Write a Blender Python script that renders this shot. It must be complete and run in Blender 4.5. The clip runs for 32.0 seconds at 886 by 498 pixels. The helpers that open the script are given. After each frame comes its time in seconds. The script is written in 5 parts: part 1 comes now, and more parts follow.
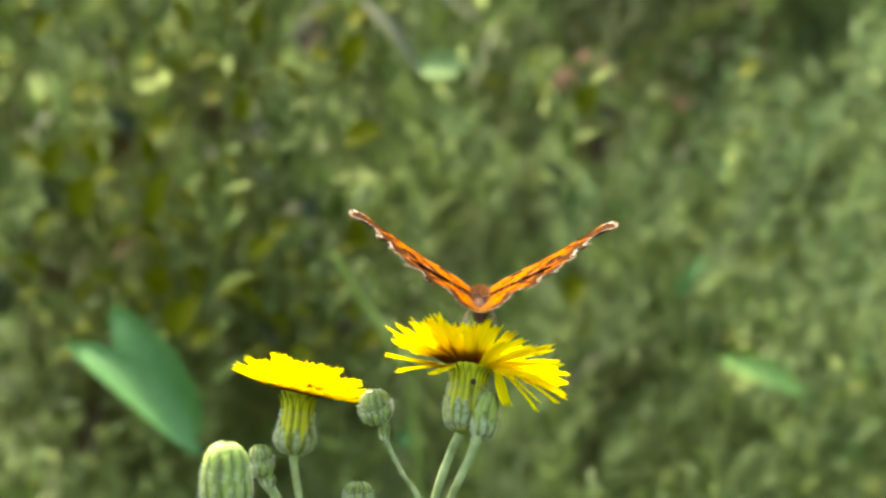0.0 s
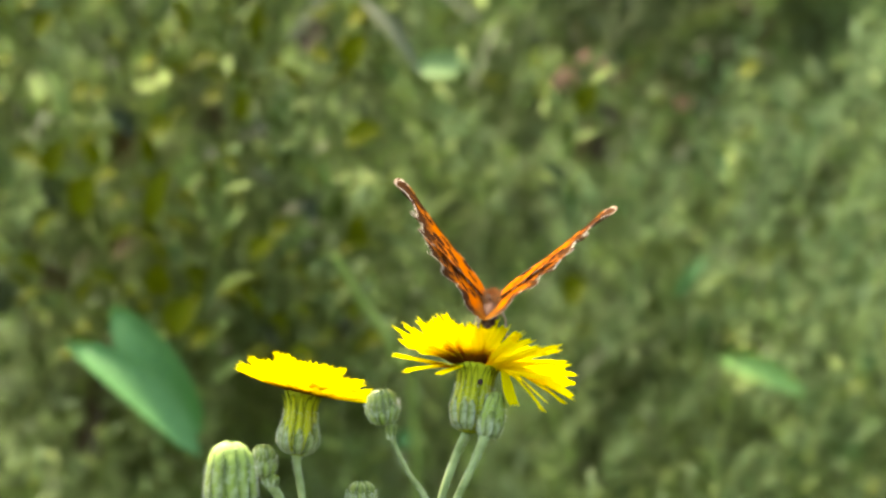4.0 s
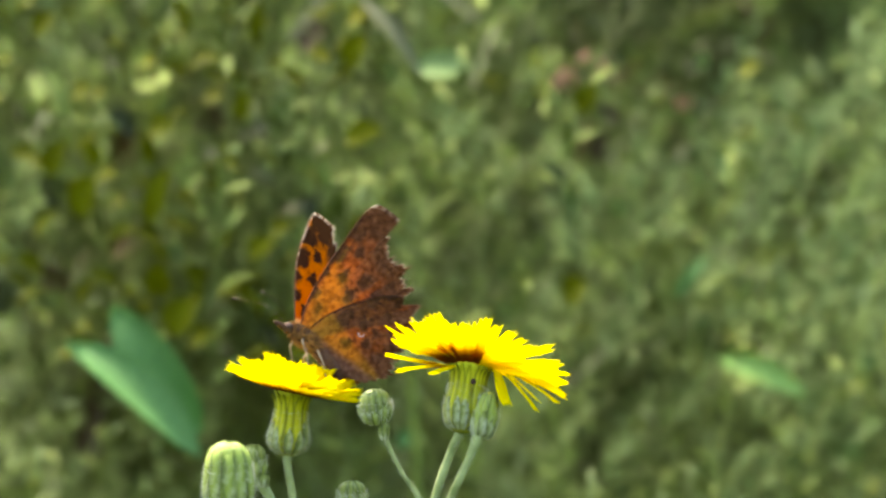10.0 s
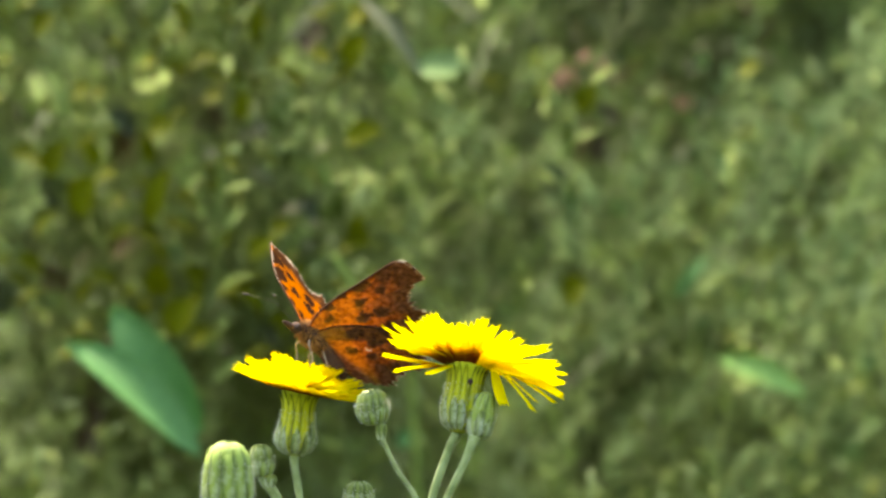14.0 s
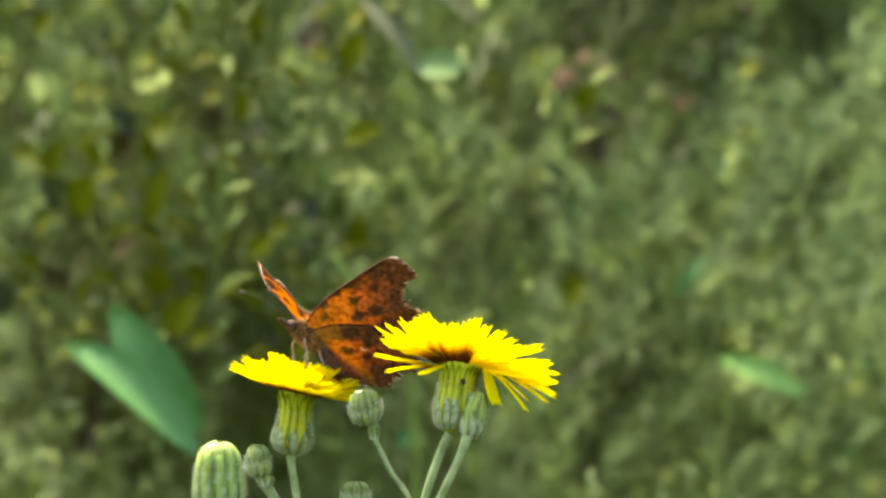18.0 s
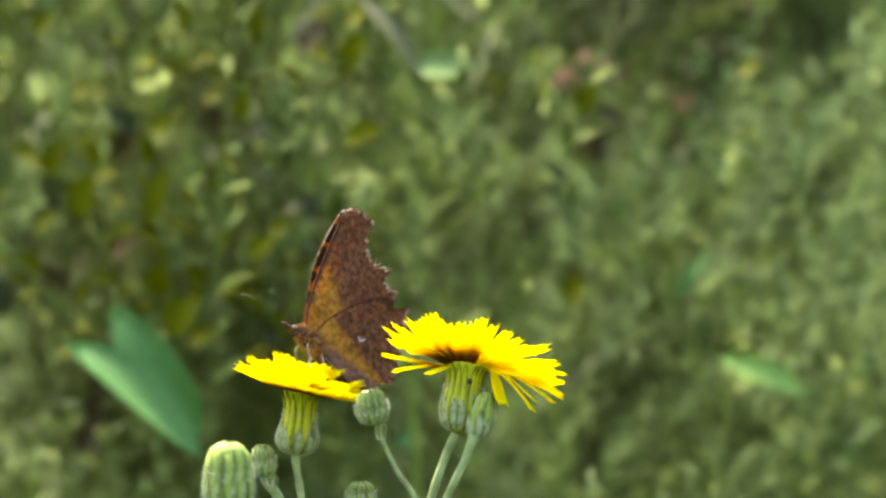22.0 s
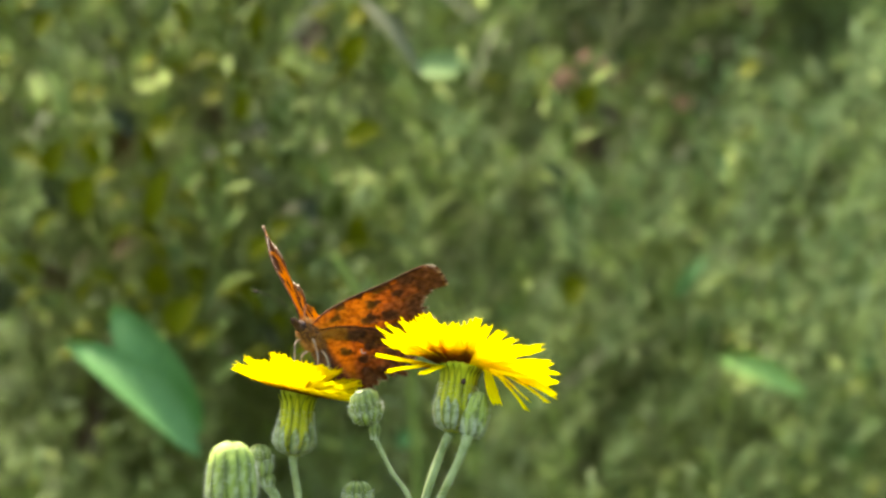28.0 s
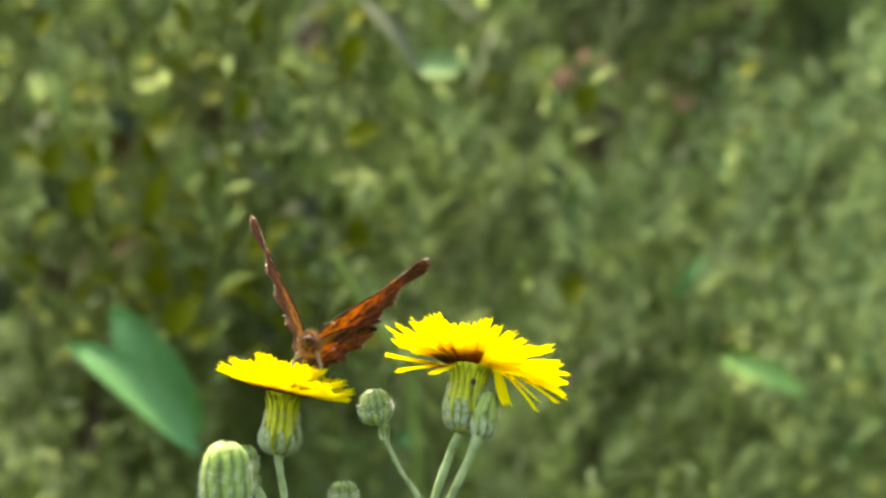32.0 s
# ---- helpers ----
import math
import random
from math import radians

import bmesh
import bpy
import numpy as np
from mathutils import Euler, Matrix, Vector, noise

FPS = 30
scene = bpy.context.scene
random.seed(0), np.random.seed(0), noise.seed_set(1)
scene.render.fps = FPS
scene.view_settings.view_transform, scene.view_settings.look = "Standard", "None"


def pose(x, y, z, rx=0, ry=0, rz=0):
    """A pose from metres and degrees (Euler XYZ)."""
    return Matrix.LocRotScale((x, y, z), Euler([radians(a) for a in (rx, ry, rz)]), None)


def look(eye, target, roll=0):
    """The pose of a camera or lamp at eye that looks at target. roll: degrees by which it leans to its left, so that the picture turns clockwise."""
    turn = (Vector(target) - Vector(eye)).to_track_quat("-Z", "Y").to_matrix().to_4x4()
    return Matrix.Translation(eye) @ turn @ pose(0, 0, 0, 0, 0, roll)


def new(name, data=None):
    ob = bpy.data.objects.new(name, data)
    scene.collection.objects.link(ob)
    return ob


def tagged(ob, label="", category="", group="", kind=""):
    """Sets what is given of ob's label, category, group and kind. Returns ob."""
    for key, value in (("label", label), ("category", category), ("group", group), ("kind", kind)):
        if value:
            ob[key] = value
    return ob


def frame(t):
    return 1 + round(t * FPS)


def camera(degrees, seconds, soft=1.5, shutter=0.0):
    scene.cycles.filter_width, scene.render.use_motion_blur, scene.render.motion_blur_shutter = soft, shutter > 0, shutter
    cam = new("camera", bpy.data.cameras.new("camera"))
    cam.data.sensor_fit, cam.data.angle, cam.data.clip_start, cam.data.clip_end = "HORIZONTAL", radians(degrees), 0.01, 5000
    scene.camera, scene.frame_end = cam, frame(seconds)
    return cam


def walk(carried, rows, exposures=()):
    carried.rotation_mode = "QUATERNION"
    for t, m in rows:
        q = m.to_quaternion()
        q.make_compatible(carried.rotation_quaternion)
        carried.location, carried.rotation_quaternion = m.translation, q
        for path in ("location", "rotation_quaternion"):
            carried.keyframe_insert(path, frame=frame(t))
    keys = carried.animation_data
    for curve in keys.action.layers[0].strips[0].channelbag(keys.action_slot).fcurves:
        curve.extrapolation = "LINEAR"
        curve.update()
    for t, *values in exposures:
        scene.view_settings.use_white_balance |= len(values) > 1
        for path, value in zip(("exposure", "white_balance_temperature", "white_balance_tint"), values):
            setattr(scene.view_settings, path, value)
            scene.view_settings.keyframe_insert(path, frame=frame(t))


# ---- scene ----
cam = camera(8.0, 32.0, soft=2.7, shutter=0.4)
EYE = (0.0, -1.0, 0.75)
cam.data.dof.use_dof = True
cam.data.dof.focus_distance = 0.995
cam.data.dof.aperture_fstop = 46.0
walk(cam, [(0.0, look(EYE, (0, 0, 0.75))), (32.0, look(EYE, (0, 0, 0.75)))],
     [(0.0, 2.90, 7600, 10), (6.0, 2.96, 7600, 10), (9.2, 2.97, 7600, 10), (10.4, 2.80, 7600, 10), (32.0, 2.82, 7600, 10)])

# ---- sky and sun: bright haze, soft shadows ----
world = bpy.data.worlds.new("sky")
scene.world = world
world.use_nodes = True
wn = world.node_tree
sky = wn.nodes.new("ShaderNodeTexSky")
sky.sky_type = "NISHITA"
sky.sun_disc = False
sky.sun_elevation, sky.sun_rotation = radians(61), radians(324)
sky.air_density, sky.dust_density = 1.0, 3.0
wn.links.new(sky.outputs["Color"], wn.nodes["Background"].inputs["Color"])
wn.nodes["Background"].inputs["Strength"].default_value = 0.17
sun = new("sun", bpy.data.lights.new("sun", "SUN"))
sun.data.energy, sun.data.angle, sun.data.color = 3.0, radians(14), (1.0, 0.97, 0.90)
sun.matrix_world = look((-0.8, 1.1, 2.5), (0, 0, 0))

rnd = random.Random(5)


# ---- materials ----
def material(name):
    m = bpy.data.materials.new(name)
    m.use_nodes = True
    m.node_tree.nodes.clear()
    return m, m.node_tree


def node(nt, kind, **inputs):
    n = nt.nodes.new(kind)
    for k, v in inputs.items():
        n.inputs[k.replace("_", " ")].default_value = v
    return n


def link(nt, a, b):
    nt.links.new(a, b)


def math_node(nt, op, a, b=None, clamp=False):
    n = nt.nodes.new("ShaderNodeMath")
    n.operation, n.use_clamp = op, clamp
    for i, v in enumerate((a, b)):
        if v is None:
            continue
        if isinstance(v, (int, float)):
            n.inputs[i].default_value = v
        else:
            link(nt, v, n.inputs[i])
    return n.outputs[0]


def mix_colour(nt, fac, a, b, blend="MIX"):
    n = nt.nodes.new("ShaderNodeMix")
    n.data_type, n.blend_type = "RGBA", blend
    for sock, v in ((n.inputs[0], fac), (n.inputs[6], a), (n.inputs[7], b)):
        if isinstance(v, (int, float)):
            sock.default_value = v
        elif isinstance(v, tuple):
            sock.default_value = (*v, 1)
        else:
            link(nt, v, sock)
    return n.outputs[2]


def ramp(nt, fac, stops):
    n = nt.nodes.new("ShaderNodeValToRGB")
    while len(n.color_ramp.elements) < len(stops):
        n.color_ramp.elements.new(0.5)
    for e, (p, c) in zip(n.color_ramp.elements, stops):
        e.position, e.color = p, (*c, 1)
    link(nt, fac, n.inputs[0])
    return n.outputs[0]


def noise_tex(nt, scale, detail=3.0, coords="Object", rough=0.55):
    tc = nt.nodes.new("ShaderNodeTexCoord")
    n = node(nt, "ShaderNodeTexNoise", Scale=scale, Detail=detail, Roughness=rough)
    link(nt, tc.outputs[coords], n.inputs["Vector"])
    return n.outputs["Fac"]


def finish(nt, colour, rough=0.6, sheer=0.0, sheer_colour=None, bump=None, bump_dist=0.0002, spec=0.3):
    """Surface shader; sheer is the share of light that passes through."""
    p = node(nt, "ShaderNodeBsdfPrincipled", Roughness=rough)
    p.inputs["Specular IOR Level"].default_value = spec
    if isinstance(colour, tuple):
        p.inputs["Base Color"].default_value = (*colour, 1)
    else:
        link(nt, colour, p.inputs["Base Color"])
    if bump is not None:
        b = node(nt, "ShaderNodeBump", Strength=0.6, Distance=bump_dist)
        link(nt, bump, b.inputs["Height"])
        link(nt, b.outputs[0], p.inputs["Normal"])
    out = nt.nodes.new("ShaderNodeOutputMaterial")
    if sheer:
        t = nt.nodes.new("ShaderNodeBsdfTranslucent")
        c = sheer_colour if sheer_colour is not None else colour
        if isinstance(c, tuple):
            t.inputs["Color"].default_value = (*c, 1)
        else:
            link(nt, c, t.inputs["Color"])
        mx = node(nt, "ShaderNodeMixShader", Fac=sheer)
        link(nt, p.outputs[0], mx.inputs[1])
        link(nt, t.outputs[0], mx.inputs[2])
        link(nt, mx.outputs[0], out.inputs[0])
    else:
        link(nt, p.outputs[0], out.inputs[0])


def leaf_material(name, stops, sheer=0.3, island=True, rough=0.5, scale=160.0, blotch=0.0):
    """Foliage: a spread of greens from leaf to leaf, blotches within each."""
    m, nt = material(name)
    if island:
        tone = nt.nodes.new("ShaderNodeAttribute")
        tone.attribute_name = "tone"
        leaf = nt.nodes.new("ShaderNodeNewGeometry").outputs["Random Per Island"]
        r = math_node(nt, "ADD", math_node(nt, "MULTIPLY", tone.outputs["Fac"], 0.55), math_node(nt, "MULTIPLY", leaf, 0.45))
    else:
        r = nt.nodes.new("ShaderNodeObjectInfo").outputs["Random"]
    base = ramp(nt, r, stops)
    n = noise_tex(nt, scale, 4.0)
    shade = ramp(nt, n, [(0.3, (0.62, 0.66, 0.55)), (0.7, (1.2, 1.18, 1.1))])
    col = mix_colour(nt, 1.0, base, shade, "MULTIPLY")
    if blotch:
        patches = ramp(nt, noise_tex(nt, scale * 4.0, 2.0), [(0.42, (1 - blotch, 1 - blotch, 1 - blotch * 0.6)), (0.58, (1 + blotch, 1 + blotch * 0.5, 1 + blotch))])
        col = mix_colour(nt, 1.0, col, patches, "MULTIPLY")
    finish(nt, col, rough, sheer, col, bump=n, bump_dist=0.0004, spec=0.07)
    return m


M_HERB = leaf_material("herb_leaf", [(0.0, (0.05573, 0.08124, 0.01864)), (0.45, (0.1050, 0.1575, 0.03913)), (0.75, (0.1430, 0.2050, 0.0530)), (0.9, (0.1600, 0.1930, 0.01958)), (1.0, (0.2105, 0.2161, 0.008949))], sheer=0.25)
# dark leaf patches, and the shade painted into gaps between the herbs
M_DUSK = leaf_material("dark_olive_leaf_and_shade", [(0.0, (0.01764, 0.0294, 0.00784)), (0.6, (0.03528, 0.0539, 0.01568)), (1.0, (0.06076, 0.0833, 0.01882))])
M_GREY = leaf_material("grey_green_leaf", [(0.0, (0.06891, 0.1102, 0.03888)), (0.5, (0.1149, 0.1764, 0.06318)), (1.0, (0.172, 0.2481, 0.09718))])
M_GRASS = leaf_material("grass_blade", [(0.0, (0.02025, 0.03525, 0.005984)), (0.6, (0.0405, 0.06267, 0.01197)), (1.0, (0.06996, 0.08224, 0.02394))], scale=60.0)
M_FRESH = leaf_material("fresh_green_leaf", [(0.0, (0.1118, 0.1604, 0.058)), (0.6, (0.1676, 0.233, 0.09324)), (1.0, (0.2237, 0.2927, 0.1658))])
M_BRONZE = leaf_material("bronze_leaf", [(0.0, (0.02448, 0.02774, 0.005712)), (0.6, (0.04896, 0.04733, 0.009792)), (1.0, (0.06936, 0.0612, 0.01795))])
M_DEEP = leaf_material("deep_green_leaf", [(0.0, (0.05079, 0.1666, 0.0455)), (1.0, (0.1031, 0.2539, 0.07582))], island=False, scale=70.0, sheer=0.45, blotch=0.35)
M_LIME = leaf_material("yellow_green_leaf", [(0.0, (0.092, 0.108, 0.0006)), (1.0, (0.135, 0.155, 0.0010))], island=False, sheer=0.4)
M_PALE = leaf_material("pale_leaf", [(0.0, (0.04452, 0.05853, 0.02912)), (1.0, (0.06321, 0.08203, 0.0482))], island=False)
M_OLIVE = leaf_material("olive_leaf", [(0.0, (0.09519, 0.1367, 0.03134)), (0.6, (0.1461, 0.1993, 0.04698)), (1.0, (0.2156, 0.2734, 0.06787))], island=False, sheer=0.25)
M_GREY_ONE = leaf_material("grey_green_shoot", [(0.0, (0.108, 0.1687, 0.06212)), (1.0, (0.2157, 0.3152, 0.1243))], island=False)
M_RUST = leaf_material("rusty_leaf", [(0.0, (0.049, 0.0315, 0.0084)), (1.0, (0.077, 0.049, 0.014))], island=False)
M_MAROON = leaf_material("maroon_leaf", [(0.0, (0.052, 0.040, 0.022)), (1.0, (0.075, 0.054, 0.036))], island=False)
M_STRAW = leaf_material("pale_dry_stem", [(0.0, (0.124, 0.1333, 0.0744)), (1.0, (0.1736, 0.1798, 0.1054))], island=False)
M_FRESH_ONE = leaf_material("fresh_green_blade", [(0.0, (0.1615, 0.289, 0.0765)), (1.0, (0.2125, 0.357, 0.102))], island=False)
M_PINK = leaf_material("pink_blossom", [(0.0, (0.288, 0.168, 0.12)), (1.0, (0.432, 0.24, 0.176))], island=False)


def simple(name, stops, scale, rough=0.7, sheer=0.0, bump_dist=0.0002, spec=0.08):
    m, nt = material(name)
    n = noise_tex(nt, scale, 4.0)
    finish(nt, ramp(nt, n, stops), rough, sheer, None, bump=n, bump_dist=bump_dist, spec=spec)
    return m


M_SOIL = simple("turf_and_litter", [(0.25, (0.01694, 0.01848, 0.0066)), (0.5, (0.03465, 0.04466, 0.01188)), (0.75, (0.06545, 0.077, 0.0231))], 26.0, 0.95, bump_dist=0.01)
M_STEM = simple("hairy_green_stem", [(0.30, (0.11, 0.15, 0.045)), (0.70, (0.27, 0.33, 0.14))], 350.0, 0.6, 0.1)
M_STEM_BG = simple("meadow_stem", [(0.3, (0.042, 0.057, 0.0125)), (0.7, (0.084, 0.102, 0.0275))], 120.0, 0.7)
M_HAIR = simple("pale_plant_hair", [(0.3, (0.35, 0.378, 0.294)), (0.7, (0.504, 0.525, 0.448))], 300.0, 0.6, 0.3)
M_FUR = simple("tawny_body_fur", [(0.3, (0.17, 0.075, 0.020)), (0.7, (0.40, 0.20, 0.06))], 500.0, 0.8, 0.2)
M_BODY = simple("dark_brown_body", [(0.3, (0.03, 0.015, 0.008)), (0.7, (0.075, 0.04, 0.022))], 700.0, 0.7)
M_TAN = simple("tan_abdomen_fur", [(0.3, (0.07, 0.034, 0.020)), (0.7, (0.15, 0.08, 0.05))], 600.0, 0.8, 0.2)
M_EYE = simple("dark_eye", [(0.3, (0.02, 0.012, 0.01)), (0.7, (0.05, 0.03, 0.02))], 900.0, 0.6)
M_LEG = simple("pale_tan_leg", [(0.3, (0.1882, 0.1344, 0.08736)), (0.7, (0.3024, 0.2419, 0.1814))], 900.0, 0.6)
M_ANT = simple("banded_antenna", [(0.42, (0.025, 0.0175, 0.01)), (0.58, (0.125, 0.1, 0.06))], 1500.0, 0.6)


def petal_materials():
    m, nt = material("yellow_petal")
    n = noise_tex(nt, 700.0, 3.0)
    c = ramp(nt, n, [(0.3, (0.94, 0.83, 0.001)), (0.7, (0.96, 0.90, 0.001))])
    finish(nt, c, 0.7, 0.80, c, bump=n, bump_dist=0.00006, spec=0.05)
    u, nt = material("petal_underside")
    at = nt.nodes.new("ShaderNodeAttribute")
    at.attribute_name = "along"
    n = noise_tex(nt, 1400.0, 2.0)
    f = math_node(nt, "ADD", at.outputs["Fac"], math_node(nt, "MULTIPLY", math_node(nt, "SUBTRACT", n, 0.5), 0.8))
    c = ramp(nt, f, [(0.12, (0.22, 0.062, 0.010)), (0.32, (0.46, 0.16, 0.008)), (0.44, (0.95, 0.87, 0.001))])
    finish(nt, c, 0.7, 0.85, c, spec=0.05)
    return m, u


M_PETAL, M_PETAL_UNDER = petal_materials()


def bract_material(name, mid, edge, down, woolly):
    """Ribbed bract: lit ridge and shaded gap painted into the colour from midrib to edge, and patches of pale down."""
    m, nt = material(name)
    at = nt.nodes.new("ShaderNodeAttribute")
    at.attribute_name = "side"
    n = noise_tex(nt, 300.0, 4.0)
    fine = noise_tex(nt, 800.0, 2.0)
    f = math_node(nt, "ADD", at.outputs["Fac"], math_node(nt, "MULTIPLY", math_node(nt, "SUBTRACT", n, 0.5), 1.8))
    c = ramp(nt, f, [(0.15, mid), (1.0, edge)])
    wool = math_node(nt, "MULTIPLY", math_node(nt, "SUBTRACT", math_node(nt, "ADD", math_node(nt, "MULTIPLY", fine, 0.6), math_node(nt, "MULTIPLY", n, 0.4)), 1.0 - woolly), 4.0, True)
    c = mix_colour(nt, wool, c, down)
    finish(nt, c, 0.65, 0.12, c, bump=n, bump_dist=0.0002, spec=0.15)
    return m


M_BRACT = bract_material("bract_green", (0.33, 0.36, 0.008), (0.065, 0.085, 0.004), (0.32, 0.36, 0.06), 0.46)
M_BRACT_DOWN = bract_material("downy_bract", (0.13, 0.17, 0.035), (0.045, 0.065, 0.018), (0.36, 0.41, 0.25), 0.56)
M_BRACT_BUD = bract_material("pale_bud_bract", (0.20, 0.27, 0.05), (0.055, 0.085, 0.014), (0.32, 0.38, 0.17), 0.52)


def wing_material(name, upper, spots, under_hind=False):
    m, nt = material(name)
    at = nt.nodes.new("ShaderNodeAttribute")
    at.attribute_name = "wing"
    sep = nt.nodes.new("ShaderNodeSeparateXYZ")
    link(nt, at.outputs["Vector"], sep.inputs[0])
    rim = sep.outputs[2]
    coast = nt.nodes.new("ShaderNodeAttribute")
    coast.attribute_name = "coast"
    inland = math_node(nt, "SUBTRACT", 1.0, coast.outputs["Fac"])
    edge_share = math_node(nt, "SUBTRACT", rim, math_node(nt, "MULTIPLY", coast.outputs["Fac"], 0.45 if upper or under_hind else 0.22))
    vein = nt.nodes.new("ShaderNodeAttribute")
    vein.attribute_name = "vein"
    wob = node(nt, "ShaderNodeTexNoise", Scale=1.1, Detail=3.0)
    link(nt, at.outputs["Vector"], wob.inputs["Vector"])
    fine = node(nt, "ShaderNodeTexNoise", Scale=1.4, Detail=4.0)
    link(nt, at.outputs["Vector"], fine.inputs["Vector"])
    shift = nt.nodes.new("ShaderNodeVectorMath")
    shift.operation = "MULTIPLY_ADD"
    link(nt, wob.outputs["Color"], shift.inputs[0])
    shift.inputs[1].default_value = (2.4, 2.4, 0)
    link(nt, at.outputs["Vector"], shift.inputs[2])
    mask = None
    for cx, cy, rx, ry in spots:
        a = nt.nodes.new("ShaderNodeVectorMath")
        a.operation = "SUBTRACT"
        link(nt, shift.outputs[0], a.inputs[0])
        a.inputs[1].default_value = (cx + 1.2, cy + 1.2, 0)
        b = nt.nodes.new("ShaderNodeVectorMath")
        b.operation = "MULTIPLY"
        link(nt, a.outputs[0], b.inputs[0])
        b.inputs[1].default_value = (1 / rx, 1 / ry, 0)
        d = nt.nodes.new("ShaderNodeVectorMath")
        d.operation = "LENGTH"
        link(nt, b.outputs[0], d.inputs[0])
        v = math_node(nt, "MULTIPLY", math_node(nt, "SUBTRACT", 1.45 if upper else 1.25, d.outputs["Value"]), 2.6, True)
        mask = v if mask is None else math_node(nt, "MAXIMUM", mask, v)
    edge = math_node(nt, "ADD", edge_share, math_node(nt, "MULTIPLY", math_node(nt, "SUBTRACT", wob.outputs["Fac"], 0.5), 0.22))
    border = math_node(nt, "MULTIPLY", math_node(nt, "SUBTRACT", edge, 0.73), 8.0, True)
    fringe = math_node(nt, "MULTIPLY", math_node(nt, "SUBTRACT", rim, 0.97), 50.0, True)
    fringe = math_node(nt, "MULTIPLY", fringe, math_node(nt, "MULTIPLY", math_node(nt, "SUBTRACT", fine.outputs["Fac"], 0.40), 8.0, True))
    if not upper or under_hind:
        fringe = math_node(nt, "MULTIPLY", fringe, inland)
    orange = ramp(nt, fine.outputs["Fac"], [(0.3, (0.34, 0.074, 0.001)), (0.7, (0.46, 0.122, 0.0012))])
    fuzz = math_node(nt, "MULTIPLY", math_node(nt, "SUBTRACT", 0.3, rim), 3.0, True)
    orange = mix_colour(nt, fuzz, orange, (0.18, 0.060, 0.007))
    pattern = mix_colour(nt, mask, orange, (0.035, 0.014, 0.006))
    pattern = mix_colour(nt, math_node(nt, "MULTIPLY", vein.outputs["Fac"], 0.25), pattern, (0.10, 0.03, 0.008))
    pattern = mix_colour(nt, border, pattern, (0.055, 0.022, 0.008))
    pattern = mix_colour(nt, math_node(nt, "MULTIPLY", fringe, 0.9), pattern, (0.58, 0.49, 0.35))
    if upper:
        if under_hind:
            near_body = math_node(nt, "MULTIPLY", math_node(nt, "SUBTRACT", math_node(nt, "ADD", 0.9, wob.outputs["Fac"]), sep.outputs[0]), 0.8, True)
            pattern = mix_colour(nt, near_body, pattern, (0.16, 0.058, 0.008))
        through_light = mix_colour(nt, math_node(nt, "MULTIPLY", math_node(nt, "SUBTRACT", 1.0, math_node(nt, "MAXIMUM", mask, border)), 0.5), pattern, (0.95, 0.54, 0.12))
        finish(nt, pattern, 0.9, 0.42, through_light, bump=fine.outputs["Fac"], bump_dist=0.0001, spec=0.0)
        return m
    bark = ramp(nt, fine.outputs["Fac"], [(0.25, (0.055, 0.021, 0.010)), (0.5, (0.120, 0.047, 0.022)), (0.75, (0.185, 0.085, 0.046))])
    if under_hind:
        base = math_node(nt, "MULTIPLY", math_node(nt, "SUBTRACT", math_node(nt, "ADD", 5.4, math_node(nt, "MULTIPLY", sep.outputs[1], 0.28)), sep.outputs[0]), 1.2, True)
        ochre = ramp(nt, fine.outputs["Fac"], [(0.3, (0.20, 0.085, 0.010)), (0.7, (0.34, 0.165, 0.026))])
        brown = mix_colour(nt, base, bark, ochre)
    else:
        inner = math_node(nt, "MULTIPLY", math_node(nt, "SUBTRACT", 0.52, edge), 9.0, True)
        ochre = ramp(nt, fine.outputs["Fac"], [(0.3, (0.20, 0.085, 0.010)), (0.7, (0.34, 0.165, 0.026))])
        brown = mix_colour(nt, inner, bark, ochre)
    brown = mix_colour(nt, math_node(nt, "MULTIPLY", vein.outputs["Fac"], 0.45), brown, (0.20, 0.11, 0.07))
    brown = mix_colour(nt, math_node(nt, "MULTIPLY", fringe, 0.85), brown, (0.40, 0.32, 0.22))
    light = mix_colour(nt, math_node(nt, "MULTIPLY", math_node(nt, "SUBTRACT", 1.0, mask), 0.30), pattern, (0.9, 0.55, 0.05))
    outer = math_node(nt, "MULTIPLY", math_node(nt, "SUBTRACT", edge, 0.50), 5.0, True)
    light = mix_colour(nt, math_node(nt, "MULTIPLY", outer, 0.85), light, (0.10, 0.040, 0.012))
    brown = mix_colour(nt, math_node(nt, "MULTIPLY", mask, 0.18), brown, (0.02, 0.008, 0.004))
    if under_hind:
        near_body = math_node(nt, "MULTIPLY", math_node(nt, "SUBTRACT", math_node(nt, "ADD", 0.4, wob.outputs["Fac"]), sep.outputs[0]), 0.9, True)
        brown = mix_colour(nt, near_body, brown, (0.17, 0.085, 0.062))
        light = mix_colour(nt, near_body, light, (0.12, 0.055, 0.04))
    lead = math_node(nt, "MULTIPLY", coast.outputs["Fac"], math_node(nt, "MULTIPLY", math_node(nt, "SUBTRACT", rim, 0.85), 12.0, True))
    brown = mix_colour(nt, math_node(nt, "MULTIPLY", lead, 0.8), brown, (0.045, 0.022, 0.012))
    light = mix_colour(nt, math_node(nt, "MULTIPLY", lead, 0.8), light, (0.03, 0.014, 0.008))
    mottle = ramp(nt, wob.outputs["Fac"], [(0.36, (0.66, 0.60, 0.55)), (0.62, (1.12, 1.12, 1.12))])
    brown = mix_colour(nt, 1.0, brown, mottle, "MULTIPLY")
